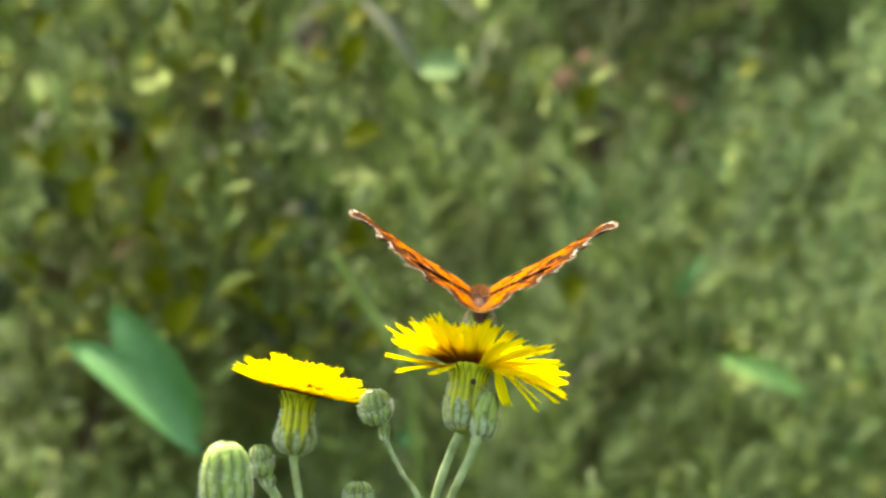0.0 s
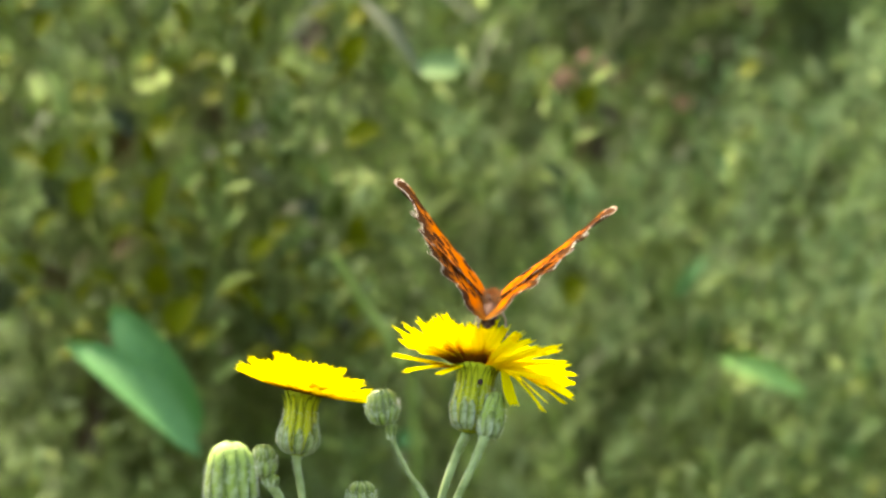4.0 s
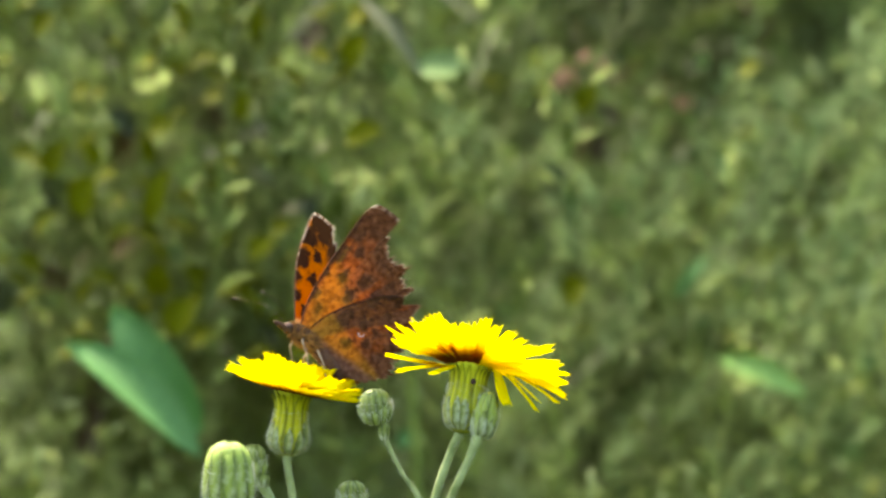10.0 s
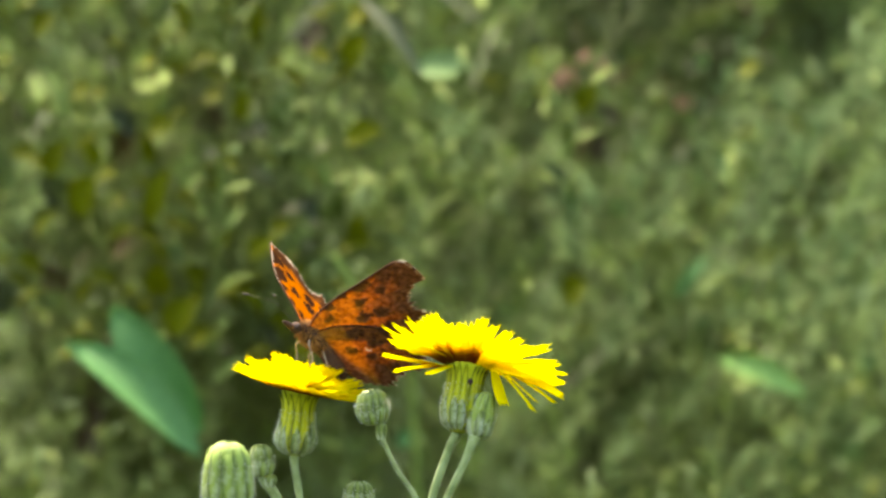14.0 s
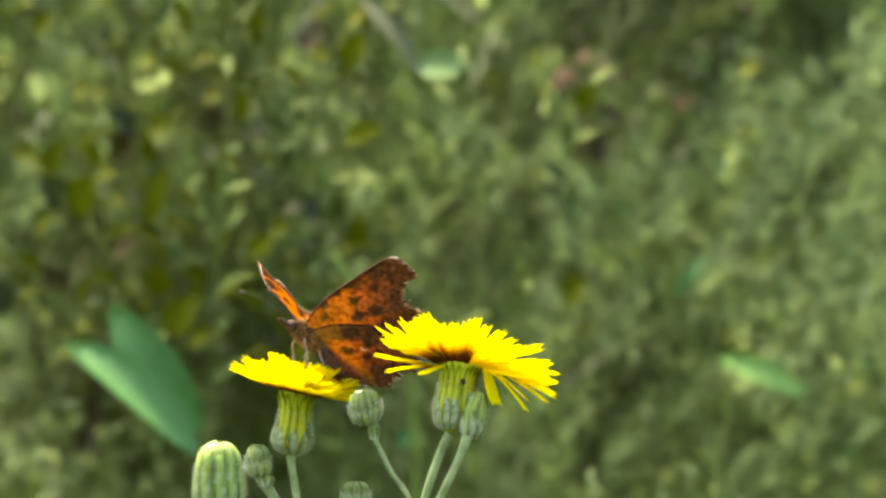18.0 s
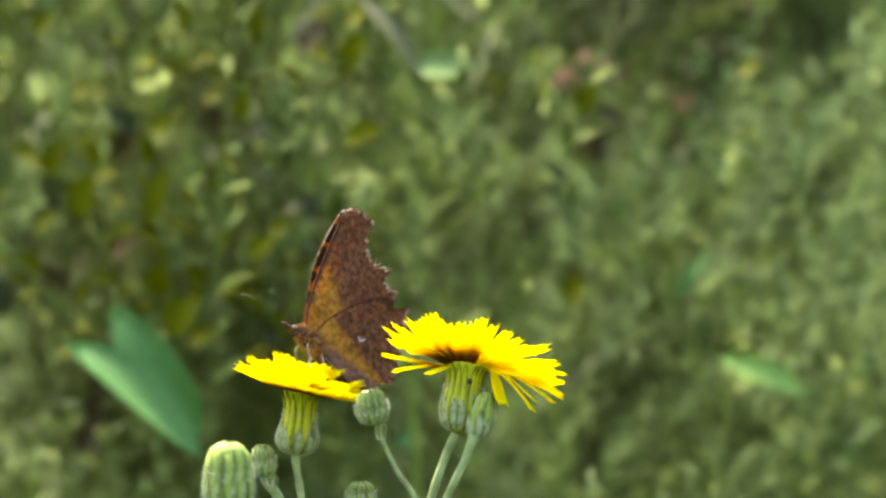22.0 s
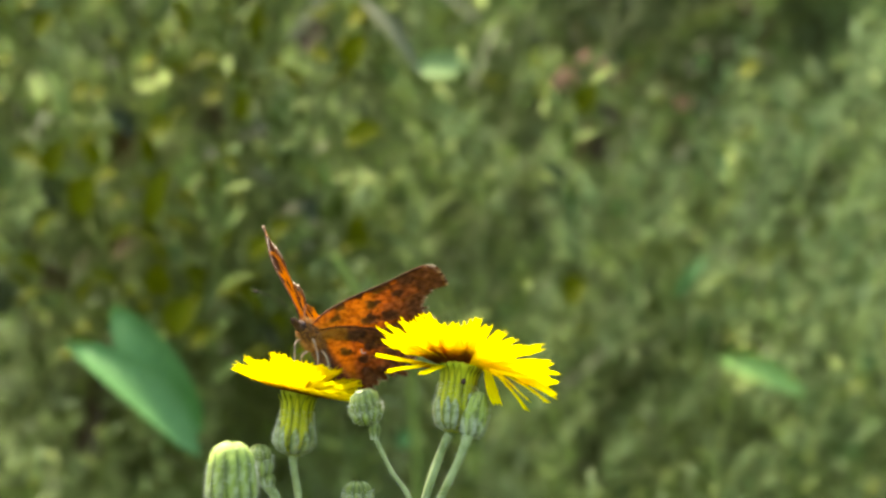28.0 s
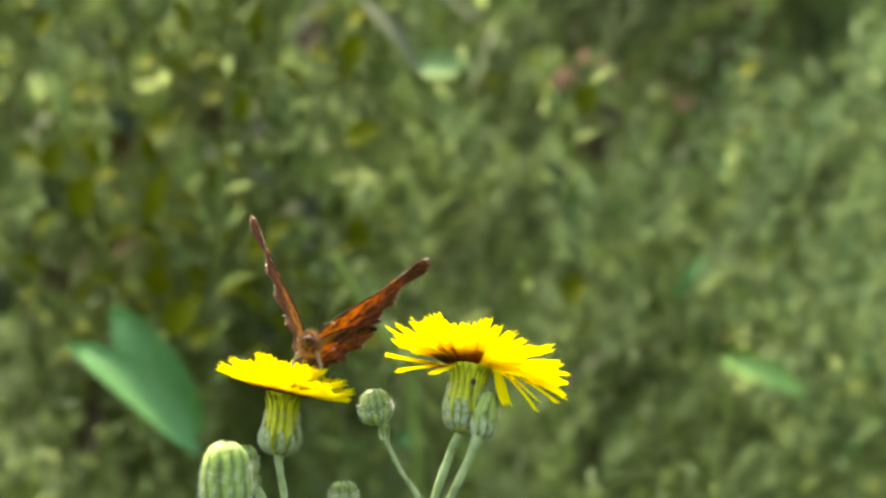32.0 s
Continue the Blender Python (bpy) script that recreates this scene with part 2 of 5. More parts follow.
    light = mix_colour(nt, 1.0, light, ramp(nt, wob.outputs["Fac"], [(0.38, (0.42, 0.36, 0.30)), (0.58, (1.15, 1.15, 1.15))]), "MULTIPLY")
    finish(nt, brown, 0.85, 0.32, light, bump=fine.outputs["Fac"], bump_dist=0.00015, spec=0.05)
    return m


FORE_SPOTS = [(5.6, 2.6, 1.0, 0.9), (8.8, 4.2, 1.0, 1.3), (12.6, 4.0, 1.7, 1.5), (10.2, 0.6, 1.1, 0.8), (8.4, -2.2, 1.2, 0.9), (11.6, -2.9, 1.3, 1.0), (14.6, 1.0, 0.9, 0.8), (7.0, -4.6, 1.2, 0.8), (10.4, -5.8, 1.2, 0.8), (16.8, 3.4, 1.3, 1.6), (21.8, 0.4, 1.2, 2.4), (18.4, 0.6, 0.8, 1.0), (15.6, -3.4, 0.9, 0.9), (13.2, -6.4, 0.9, 0.8), (4.0, 0.6, 0.8, 0.6)]
HIND_SPOTS = [(5.2, -3.4, 1.5, 1.1), (8.6, -2.6, 1.1, 1.0), (6.4, -6.8, 1.1, 1.0), (9.8, -5.6, 1.0, 0.9), (4.0, -9.0, 0.9, 0.9), (11.6, -4.0, 0.9, 0.8), (8.6, -9.0, 0.9, 0.8), (7.6, -11.2, 0.8, 0.8), (12.4, -7.2, 0.8, 0.9), (2.4, -6.2, 0.9, 0.8), (3.2, -11.8, 0.9, 0.8), (6.2, -9.4, 0.8, 0.8), (5.4, -12.6, 0.8, 0.7)]
M_FORE_UP = wing_material("forewing_upper", True, FORE_SPOTS)
M_HIND_UP = wing_material("hindwing_upper", True, HIND_SPOTS, True)
M_FORE_DOWN = wing_material("forewing_under", False, FORE_SPOTS)
M_HIND_DOWN = wing_material("hindwing_under", False, HIND_SPOTS, True)
M_FRINGE = simple("cream_wing_fringe", [(0.48, (0.07, 0.035, 0.018)), (0.56, (0.62, 0.54, 0.40))], 600.0, 0.8, 0.3)
M_MARK = simple("white_wing_mark", [(0.3, (0.36, 0.3504, 0.3168)), (0.7, (0.408, 0.4032, 0.384))], 900.0, 0.6)


# ---- mesh helpers ----
def mesh_object(name, me, mats, parent=None, label="", m=None):
    ob = new(name, me)
    if not me.materials:
        for mat in mats if isinstance(mats, (list, tuple)) else [mats]:
            me.materials.append(mat)
    if parent is not None:
        ob.parent = parent
    if m is not None:
        ob.matrix_basis = m
    if label:
        ob["label"] = label
    return ob


def part(name, bm, mats, parent=None, label="", m=None, smooth=True):
    me = bpy.data.meshes.new(name)
    bm.to_mesh(me)
    bm.free()
    if smooth:
        me.polygons.foreach_set("use_smooth", [True] * len(me.polygons))
    return mesh_object(name, me, mats, parent, label, m)


def spline(pts, n):
    """Smooth curve through the points (Catmull-Rom)."""
    p = [Vector(q) for q in pts]
    p = [2 * p[0] - p[1], *p, 2 * p[-1] - p[-2]]
    out = []
    for i in range(1, len(p) - 2):
        for k in range(n):
            t = k / n
            a, b, c, d = p[i - 1:i + 3]
            out.append(0.5 * (2 * b + (c - a) * t + (2 * a - 5 * b + 4 * c - d) * t * t + (3 * b - a - 3 * c + d) * t ** 3))
    out.append(p[-2])
    return out


def tube(bm, pts, radii, sides=8, close=True):
    """A tapering tube along the points, with a slightly uneven skin."""
    rings = []
    for i, q in enumerate(pts):
        q = Vector(q)
        d = Vector(pts[min(i + 1, len(pts) - 1)]) - Vector(pts[max(i - 1, 0)])
        d.normalize()
        a = d.cross(Vector((0.13, 1, 0.21))).normalized()
        b = d.cross(a)
        r = radii[i] if isinstance(radii, (list, tuple)) else radii
        rings.append([bm.verts.new(q + (a * math.cos(s) + b * math.sin(s)) * r) for s in (2 * math.pi * k / sides for k in range(sides))])
    for u, v in zip(rings, rings[1:]):
        for k in range(sides):
            bm.faces.new((u[k], u[(k + 1) % sides], v[(k + 1) % sides], v[k]))
    if close:
        bm.faces.new(rings[0][::-1])
        bm.faces.new(rings[-1])
    return rings


def lathe(bm, profile, sides=20):
    rings = [[bm.verts.new((r * math.cos(2 * math.pi * k / sides), r * math.sin(2 * math.pi * k / sides), z)) for k in range(sides)] for r, z in profile]
    for u, v in zip(rings, rings[1:]):
        for k in range(sides):
            bm.faces.new((u[k], u[(k + 1) % sides], v[(k + 1) % sides], v[k]))
    bm.faces.new(rings[0][::-1])
    bm.faces.new(rings[-1])


def ellipsoid(bm, c, r, u=14, v=9, m=None):
    made = bmesh.ops.create_uvsphere(bm, u_segments=u, v_segments=v, radius=1.0)["verts"]
    t = Matrix.Translation(c) @ (m or Matrix()) @ Matrix.Diagonal((*r, 1))
    bmesh.ops.transform(bm, matrix=t, verts=made)


def hair_mesh(spots, length, width, seed, droop=0.0):
    """Fine hairs: slender three-sided slivers standing on the given (place, normal) pairs."""
    rr = random.Random(seed)
    vs, fs = [], []
    for p, n in spots:
        d = (n + Vector((rr.gauss(0, 0.35), rr.gauss(0, 0.35), rr.gauss(0, 0.35) - droop))).normalized()
        a = d.orthogonal().normalized()
        b = d.cross(a)
        L = length * rr.uniform(0.5, 1.2)
        k = len(vs)
        vs += [p + a * width, p - a * width * 0.5 + b * width * 0.87, p - a * width * 0.5 - b * width * 0.87, p + d * L]
        fs += [(k, k + 1, k + 3), (k + 1, k + 2, k + 3), (k + 2, k, k + 3)]
    me = bpy.data.meshes.new("hairs")
    me.from_pydata([tuple(v) for v in vs], [], fs)
    return me


def axis_frame(origin, direction):
    q = Vector((0, 0, 1)).rotation_difference(Vector(direction).normalized())
    return Matrix.Translation(origin) @ q.to_matrix().to_4x4()


# ---- ground: flat verge that climbs as a bank behind the flowers ----
def ground_height(x, y):
    t = min(1.0, max(0.0, (y - 0.25) / 2.15))
    return 1.5 * t * t * (3 - 2 * t) + 0.02 * noise.noise((x * 2.1, y * 2.1, 3.0)) * min(1, t * 6 + 0.3)


def rooted(x, z, low=0.10):
    """A place on the bank about low metres under the height z, in line with x."""
    y = 0.6
    while y < 2.2 and ground_height(x, y) < z - low:
        y += 0.02
    return Vector((x, y, ground_height(x, y) - 0.005))


def build_ground():
    ys = sorted({*np.round(np.linspace(-3, 4, 60), 3), -400, -120, -40, -12, -6, 6, 12, 40, 120, 400})
    xs = sorted({*np.round(np.linspace(-4, 4, 50), 3), -400, -120, -40, -12, -6, 6, 12, 40, 120, 400})
    vs = [(x, y, ground_height(x, y)) for y in ys for x in xs]
    n = len(xs)
    fs = [(j * n + i, j * n + i + 1, (j + 1) * n + i + 1, (j + 1) * n + i) for j in range(len(ys) - 1) for i in range(n - 1)]
    me = bpy.data.meshes.new("ground")
    me.from_pydata(vs, [], fs)
    me.polygons.foreach_set("use_smooth", [True] * len(fs))
    tagged(mesh_object("ground", me, M_SOIL), "dark mossy soil with plant litter rising as a bank", "ground", kind="structure")


build_ground()


# ---- the composite flowers ----
def petal_mesh(name, curl, notch, seed, under):
    """Strap-shaped ray with five teeth, unit length along +y, gently channelled; the underside is a face set of its own."""
    rr = random.Random(seed)
    rows, cols = 7, 6
    vs, along = [], []
    for side in (0, 1):
        for j in range(rows):
            t = j / (rows - 1)
            w = 0.055 + 0.045 * min(1.0, t * 2.2) - 0.012 * max(0, t - 0.8) * 5
            for i in range(cols):
                s = i / (cols - 1) * 2 - 1
                y = t
                if j == rows - 1:
                    y += (-0.06 if i % 2 else 0.02) * rr.uniform(0.6, 1.4) + notch * (abs(s) - 0.5) * 0.12
                z = curl * t * t + 0.035 * s * s * (1 - 0.4 * t) - side * 0.012
                vs.append((s * w * (1.0 if t > 0 else 0.6) + 0.03 * math.sin(3 * t + seed) * t, y, z))
                along.append(t)
    n = rows * cols
    fs, mats = [], []
    for j in range(rows - 1):
        for i in range(cols - 1):
            a = j * cols + i
            fs.append((a, a + 1, a + cols + 1, a + cols)); mats.append(0)
            fs.append((n + a, n + a + cols, n + a + cols + 1, n + a + 1)); mats.append(1)
    rim = [j * cols for j in range(rows)] + [(rows - 1) * cols + i for i in range(1, cols)] + [j * cols + cols - 1 for j in range(rows - 2, -1, -1)]
    for a, b in zip(rim, rim[1:]):
        fs.append((b, a, a + n, b + n)); mats.append(0)
    me = bpy.data.meshes.new(name)
    me.from_pydata(vs, [], fs)
    me.polygons.foreach_set("material_index", mats)
    me.polygons.foreach_set("use_smooth", [True] * len(fs))
    me.attributes.new("along", "FLOAT", "POINT").data.foreach_set("value", along)
    me.materials.append(M_PETAL)
    me.materials.append(under)
    return me


PETALS = [petal_mesh("petal", c, k, i, M_PETAL_UNDER if i < 6 else M_PETAL) for i, (c, k) in enumerate([(0.0, 0.3), (0.10, 0.8), (-0.12, 0.2), (0.2, 0.5), (-0.25, 1.0), (0.04, 1.2), (0.0, 0.4), (-0.12, 0.3)])]


def bract_mesh(profile, width, tip, outward=0.00012, span=(0.0, 1.0), curl=0.0):
    """One bract lying on the turned profile, from span[0] to span[1] of its height, pointed at the tip."""
    z0, z1 = profile[0][1], profile[-1][1]
    rows, cols = 9, 5
    vs, side = [], []
    for layer in (0, 1):
        for j in range(rows):
            t = j / (rows - 1)
            z = z0 + (z1 - z0) * (span[0] + (span[1] - span[0]) * t)
            r = np.interp(z, [p[1] for p in profile], [p[0] for p in profile])
            w = width * (0.55 + 0.9 * t * (1.2 - t)) * (1 - tip * t ** 4)
            for i in range(cols):
                s = i / (cols - 1) * 2 - 1
                rr_ = r + outward * (2.0 - 1.5 * s * s) + curl * max(0, t - 0.8) * 5 - layer * 0.00012
                a = math.asin(max(-1, min(1, s * w / 2 / max(r, 0.0006))))
                vs.append((rr_ * math.sin(a), -rr_ * math.cos(a), z))
                side.append(abs(s))
    n = rows * cols
    fs = []
    for j in range(rows - 1):
        for i in range(cols - 1):
            a = j * cols + i
            fs += [(a, a + 1, a + cols + 1, a + cols), (n + a, n + a + cols, n + a + cols + 1, n + a + 1)]
    rim = [j * cols for j in range(rows)] + [(rows - 1) * cols + i for i in range(1, cols)] + [j * cols + cols - 1 for j in range(rows - 2, -1, -1)]
    fs += [(b, a, a + n, b + n) for a, b in zip(rim, rim[1:])]
    me = bpy.data.meshes.new("bract")
    me.from_pydata(vs, [], fs)
    me.polygons.foreach_set("use_smooth", [True] * len(fs))
    me.attributes.new("side", "FLOAT", "POINT").data.foreach_set("value", side)
    return me


def surface_spots(profile, frame_m, count, seed, low=0.0, high=1.0):
    rr = random.Random(seed)
    z0, z1 = profile[0][1], profile[-1][1]
    out = []
    for _ in range(count):
        z = z0 + (z1 - z0) * rr.uniform(low, high)
        r = float(np.interp(z, [p[1] for p in profile], [p[0] for p in profile])) + 0.0003
        a = rr.uniform(0, 2 * math.pi)
        n = Vector((math.cos(a), math.sin(a), 0.1))
        out.append((frame_m @ Vector((r * n.x, r * n.y, z)), (frame_m.to_3x3() @ n).normalized()))
    return out


def stem_spots(pts, radii, count, seed):
    rr = random.Random(seed)
    out = []
    for _ in range(count):
        i = rr.randrange(len(pts) - 1)
        p = Vector(pts[i]).lerp(Vector(pts[i + 1]), rr.random())
        d = (Vector(pts[i + 1]) - Vector(pts[i])).normalized()
        a = d.orthogonal().normalized()
        a.rotate(Matrix.Rotation(rr.uniform(0, 6.28), 3, d))
        out.append((p + a * radii[i] * 0.95, a))
    return out


def calyx(thing, frame_m, profile, bracts, width, mats, seed, outer=0, tip=0.75, curl=0.0, name="involucre", label="", hairs=0, reach=(0.95, 1.03)):
    """Turned green cup with its bracts; frame_m is the pose in the plant's space."""
    rr = random.Random(seed)
    bm = bmesh.new()
    lathe(bm, [(r * 0.97, z) for r, z in profile], 22)
    cup = part(name, bm, mats[0], thing, label, frame_m)
    long_bract = bract_mesh(profile, width, tip, curl=curl)
    short = bract_mesh(profile, width * 1.1, 0.7, 0.0002, (0.02, 0.5))
    for k in range(bracts):
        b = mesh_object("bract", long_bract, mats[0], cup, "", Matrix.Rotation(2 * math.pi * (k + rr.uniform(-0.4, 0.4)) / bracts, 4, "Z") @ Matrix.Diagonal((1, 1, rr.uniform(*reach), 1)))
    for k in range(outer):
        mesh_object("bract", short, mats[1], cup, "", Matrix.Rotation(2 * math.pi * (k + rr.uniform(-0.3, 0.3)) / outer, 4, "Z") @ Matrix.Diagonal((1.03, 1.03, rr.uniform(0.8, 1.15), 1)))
    if hairs:
        mesh_object("hairs", hair_mesh(surface_spots(profile, Matrix(), hairs * 4, seed + 1, 0.0, 0.7), 0.0005, 0.000024, seed + 2), M_HAIR, cup, "short pale hairs")["kind"] = "stuff"
    return cup


def plant(label, base):
    e = new("hawkweed_plant")
    e.location = base
    return tagged(e, label, "wildflower", "yellow hawkweed plants on the verge")


def stem_part(thing, pts, radii, seed, hairs=520):
    """A stem from world points, in the plant's own space."""
    o = thing.location
    path = spline([Vector(p) - o for p in pts], 10)
    rad = [float(np.interp(i, np.linspace(0, len(path) - 1, len(radii)), radii)) for i in range(len(path))]
    rr = random.Random(seed)
    rad = [r * rr.uniform(0.95, 1.05) for r in rad]
    bm = bmesh.new()
    tube(bm, path, rad, 10)
    s = part("stem", bm, M_STEM, thing)
    near = [i for i, p in enumerate(path) if (p + o).z > 0.66]
    if hairs and len(near) > 2:
        sp = stem_spots([path[i] for i in near], [rad[i] for i in near], hairs, seed)
        mesh_object("hairs", hair_mesh(sp, 0.0004, 0.00002, seed), M_HAIR, s, "short pale hairs")["kind"] = "stuff"
    return s


def flower(thing, base, axis, profile, rays, seed, hairs=500, tip_over=0.0):
    """A flower head on its cup. rays: function of the random source that yields (azimuth, rise, length, width, start radius, mesh index, sink)."""
    rr = random.Random(seed)
    fm = axis_frame(Vector(base) - thing.location, axis)
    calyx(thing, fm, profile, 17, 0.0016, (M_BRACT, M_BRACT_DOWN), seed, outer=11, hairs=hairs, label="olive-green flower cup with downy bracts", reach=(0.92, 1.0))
    top = profile[-1][1]
    bm = bmesh.new()
    lathe(bm, [(profile[-1][0] * 0.5, top - 0.0022), (profile[-1][0] * 0.72, top - 0.001), (profile[-1][0] * 0.9, top), (profile[-1][0] * 0.7, top + 0.0008), (0.0005, top + 0.0012)], 18)
    part("receptacle", bm, M_PETAL_UNDER, thing, "", fm)
    for az, rise, length, width, r0, k, sink in rays(rr):
        m = fm @ Matrix.Translation((0, 0, top)) @ Matrix.Rotation(radians(tip_over), 4, "Y") @ Matrix.Rotation(radians(az - 90), 4, "Z") @ Matrix.Translation((0, r0, -sink)) @ Matrix.Rotation(radians(rise), 4, "X") @ Matrix.Rotation(radians(rr.gauss(0, 8)), 4, "Y") @ Matrix.Diagonal((width / 0.19, length, length, 1))
        mesh_object("petal", PETALS[k], None, thing, "", m)


MM = 0.001
CUP_A = [(1.1 * MM, 0), (2.4 * MM, 0.9 * MM), (2.95 * MM, 2.6 * MM), (3.1 * MM, 4.0 * MM), (2.8 * MM, 6.2 * MM), (2.7 * MM, 8.2 * MM), (2.8 * MM, 9.6 * MM), (3.3 * MM, 10.6 * MM)]
CUP_B = [(0.9 * MM, 0), (2.2 * MM, 0.6 * MM), (3.05 * MM, 1.9 * MM), (3.1 * MM, 3.1 * MM), (2.55 * MM, 5.2 * MM), (2.35 * MM, 7.4 * MM), (2.55 * MM, 9.0 * MM), (3.1 * MM, 10.2 * MM)]


def rays_big(rr):
    """Azimuth 0 is to the east (+x), 90 away from the verge, 270 towards it."""
    for k in range(76):
        az = 360 * (k + rr.uniform(-0.45, 0.45)) / 76
        east, north = math.cos(radians(az)), math.sin(radians(az))
        front, back = max(0, -north), max(0, north)
        rise = 6 - 6 * max(0, east) + 14 * max(0, -east) + 40 * front * (1 - 0.35 * max(0, east)) + 16 * back + rr.uniform(-6, 6)
        yield az, rise, MM * (10.1 + 1.6 * max(0, east) - 3.2 * front * (1 - 0.5 * max(0, east)) + rr.gauss(0, 0.7)), MM * rr.uniform(1.5, 2.1) * (1 - 0.3 * front), 2.8 * MM, rr.choice((6, 7)) if east > 0.45 else rr.choice((0, 1, 2, 5)), 0.3 * MM
    for k in range(38):
        az = 360 * (k + rr.uniform(-0.5, 0.5)) / 38
        east, north = math.cos(radians(az)), math.sin(radians(az))
        front, back = max(0, -north), max(0, north)
        if front > 0.55:
            continue
        yield az, 16 + 20 * front + 8 * back - 6 * max(0, east) + rr.gauss(0, 4), MM * (rr.uniform(8.6, 10.4) + 2.0 * max(0, east) - 1.2 * front), MM * rr.uniform(1.4, 1.9), 2.4 * MM, rr.choice((6, 7)) if east > 0.3 else rr.choice((0, 2, 2, 5)), 0.0
    for k in range(18):
        az = 180 * (k + rr.uniform(-0.5, 0.5)) / 18
        yield az, 36 + rr.gauss(0, 3), MM * rr.uniform(6.4, 7.4), MM * rr.uniform(1.3, 1.7), 1.8 * MM, rr.choice((0, 2, 2, 5)), -0.3 * MM
    for k in range(16):
        az = 360 * (k + rr.uniform(-0.5, 0.5)) / 16
        yield az, 44 + rr.gauss(0, 4), MM * rr.uniform(3.6, 4.8), MM * rr.uniform(1.0, 1.4), 0.9 * MM, rr.choice((0, 2, 3)), -0.5 * MM
    for az, rise, length, r0, k in ((322, -62, 6.4, 5.0, 6), (334, -36, 8.8, 5.4, 7), (342, -38, 7.0, 6.0, 6), (348, -22, 8.8, 6.4, 7), (354, -12, 9.6, 6.2, 7), (340, -8, 10.5, 5.0, 6), (325, -10, 9.0, 4.6, 6), (232, -22, 6.0, 3.8, 0), (200, -6, 8.6, 3.6, 2), (188, 5, 9.6, 3.6, 0)):
        yield az, rise, length * MM, 1.9 * MM, r0 * MM, k, 0.8 * MM


def rays_small(rr):
    for k in range(58):
        az = 360 * (k + rr.uniform(-0.3, 0.3)) / 58
        yield az, 9 + 7 * max(0, math.sin(radians(az))) + rr.gauss(0, 2.5), MM * (8.2 + rr.gauss(0, 0.35)), MM * rr.uniform(1.5, 1.9), 2.7 * MM, rr.choice((0, 1, 5, 0)), 0.2 * MM
    for k in range(46):
        az = 360 * (k + rr.uniform(-0.4, 0.4)) / 46
        yield az, 18 + 7 * max(0, math.sin(radians(az))) + rr.gauss(0, 2.5), MM * rr.uniform(7.0, 7.8), MM * rr.uniform(1.4, 1.8), 2.2 * MM, rr.choice((0, 1, 5)), -0.3 * MM
    for k in range(36):
        az = 360 * (k + rr.uniform(-0.5, 0.5)) / 36
        yield az, 42 + rr.gauss(0, 3), MM * rr.uniform(5.2, 6.0), MM * rr.uniform(1.2, 1.7), 1.5 * MM, rr.choice((0, 1, 5)), -0.6 * MM
    for k in range(22):
        az = 360 * (k + rr.uniform(-0.5, 0.5)) / 22
        yield az, 48 + rr.gauss(0, 4), MM * rr.uniform(3.2, 3.9), MM * rr.uniform(1.0, 1.4), 0.8 * MM, rr.choice((0, 1, 3)), -0.8 * MM


BASE_A = (-0.004, -0.012, 0.0)
BASE_B = (-0.022, 0.010, 0.0)
BASE_C = (-0.032, -0.043, 0.0)

plant_a = plant("tall hawkweed with a ragged open yellow flower and downy buds", BASE_A)
stem_part(plant_a, [(0.00264, -0.015, 0.72127), (0.00123, -0.015, 0.71846), (-0.00123, -0.015, 0.71125), (-0.00237, -0.015, 0.7044), (-0.00281, -0.014, 0.69204), (-0.00343, -0.013, 0.59514), BASE_A], [0.0008, 0.00066, 0.00068, 0.0008, 0.0013, 0.0020, 0.0024], 1)
stem_part(plant_a, [(0.00543, -0.018, 0.72101), (0.00394, -0.018, 0.71724), (0.00105, -0.017, 0.71116), (-0.00105, -0.016, 0.70576), (-0.00255, -0.015, 0.69561)], [0.00085, 0.0006, 0.00062, 0.0007, 0.0008], 2)
stem_part(plant_a, [(-0.0093, -0.016, 0.72183), (-0.00843, -0.016, 0.71937), (-0.00632, -0.016, 0.71515), (-0.00369, -0.016, 0.71112), (-0.00237, -0.015, 0.7044), (-0.00237, -0.014, 0.6938)], [0.0005, 0.00034, 0.00034, 0.0004, 0.0006, 0.0006], 3)
flower(plant_a, (0.0029, -0.015, 0.72155), (0.13, 0.16, 1.0), CUP_A, rays_big, 11, tip_over=-2.0)
BUD_SIDE = [(0.8 * MM, 0), (1.4 * MM, 0.6 * MM), (1.7 * MM, 2.0 * MM), (1.75 * MM, 4.0 * MM), (1.4 * MM, 6.0 * MM), (0.7 * MM, 7.2 * MM)]
calyx(plant_a, axis_frame(Vector((0.00578, -0.0175, 0.72073)) - plant_a.location, (0.22, 0.12, 1)), BUD_SIDE, 11, 0.0015, (M_BRACT_BUD, M_BRACT_DOWN), 31, outer=7, name="bud", label="closed pale green bud", hairs=160)
BUD_ROUND = [(0.63 * MM, 0), (1.62 * MM, 0.5 * MM), (2.25 * MM, 1.8 * MM), (2.34 * MM, 3.2 * MM), (1.98 * MM, 4.6 * MM), (1.17 * MM, 5.4 * MM), (0.45 * MM, 5.5 * MM)]
calyx(plant_a, axis_frame(Vector((-0.01018, -0.016, 0.7227)) - plant_a.location, (-0.12, -0.1, 1)), BUD_ROUND, 15, 0.0013, (M_BRACT_DOWN, M_BRACT_BUD), 32, outer=9, curl=0.0006, tip=0.3, name="bud", label="round grey-green bud with curled bracts", hairs=220)
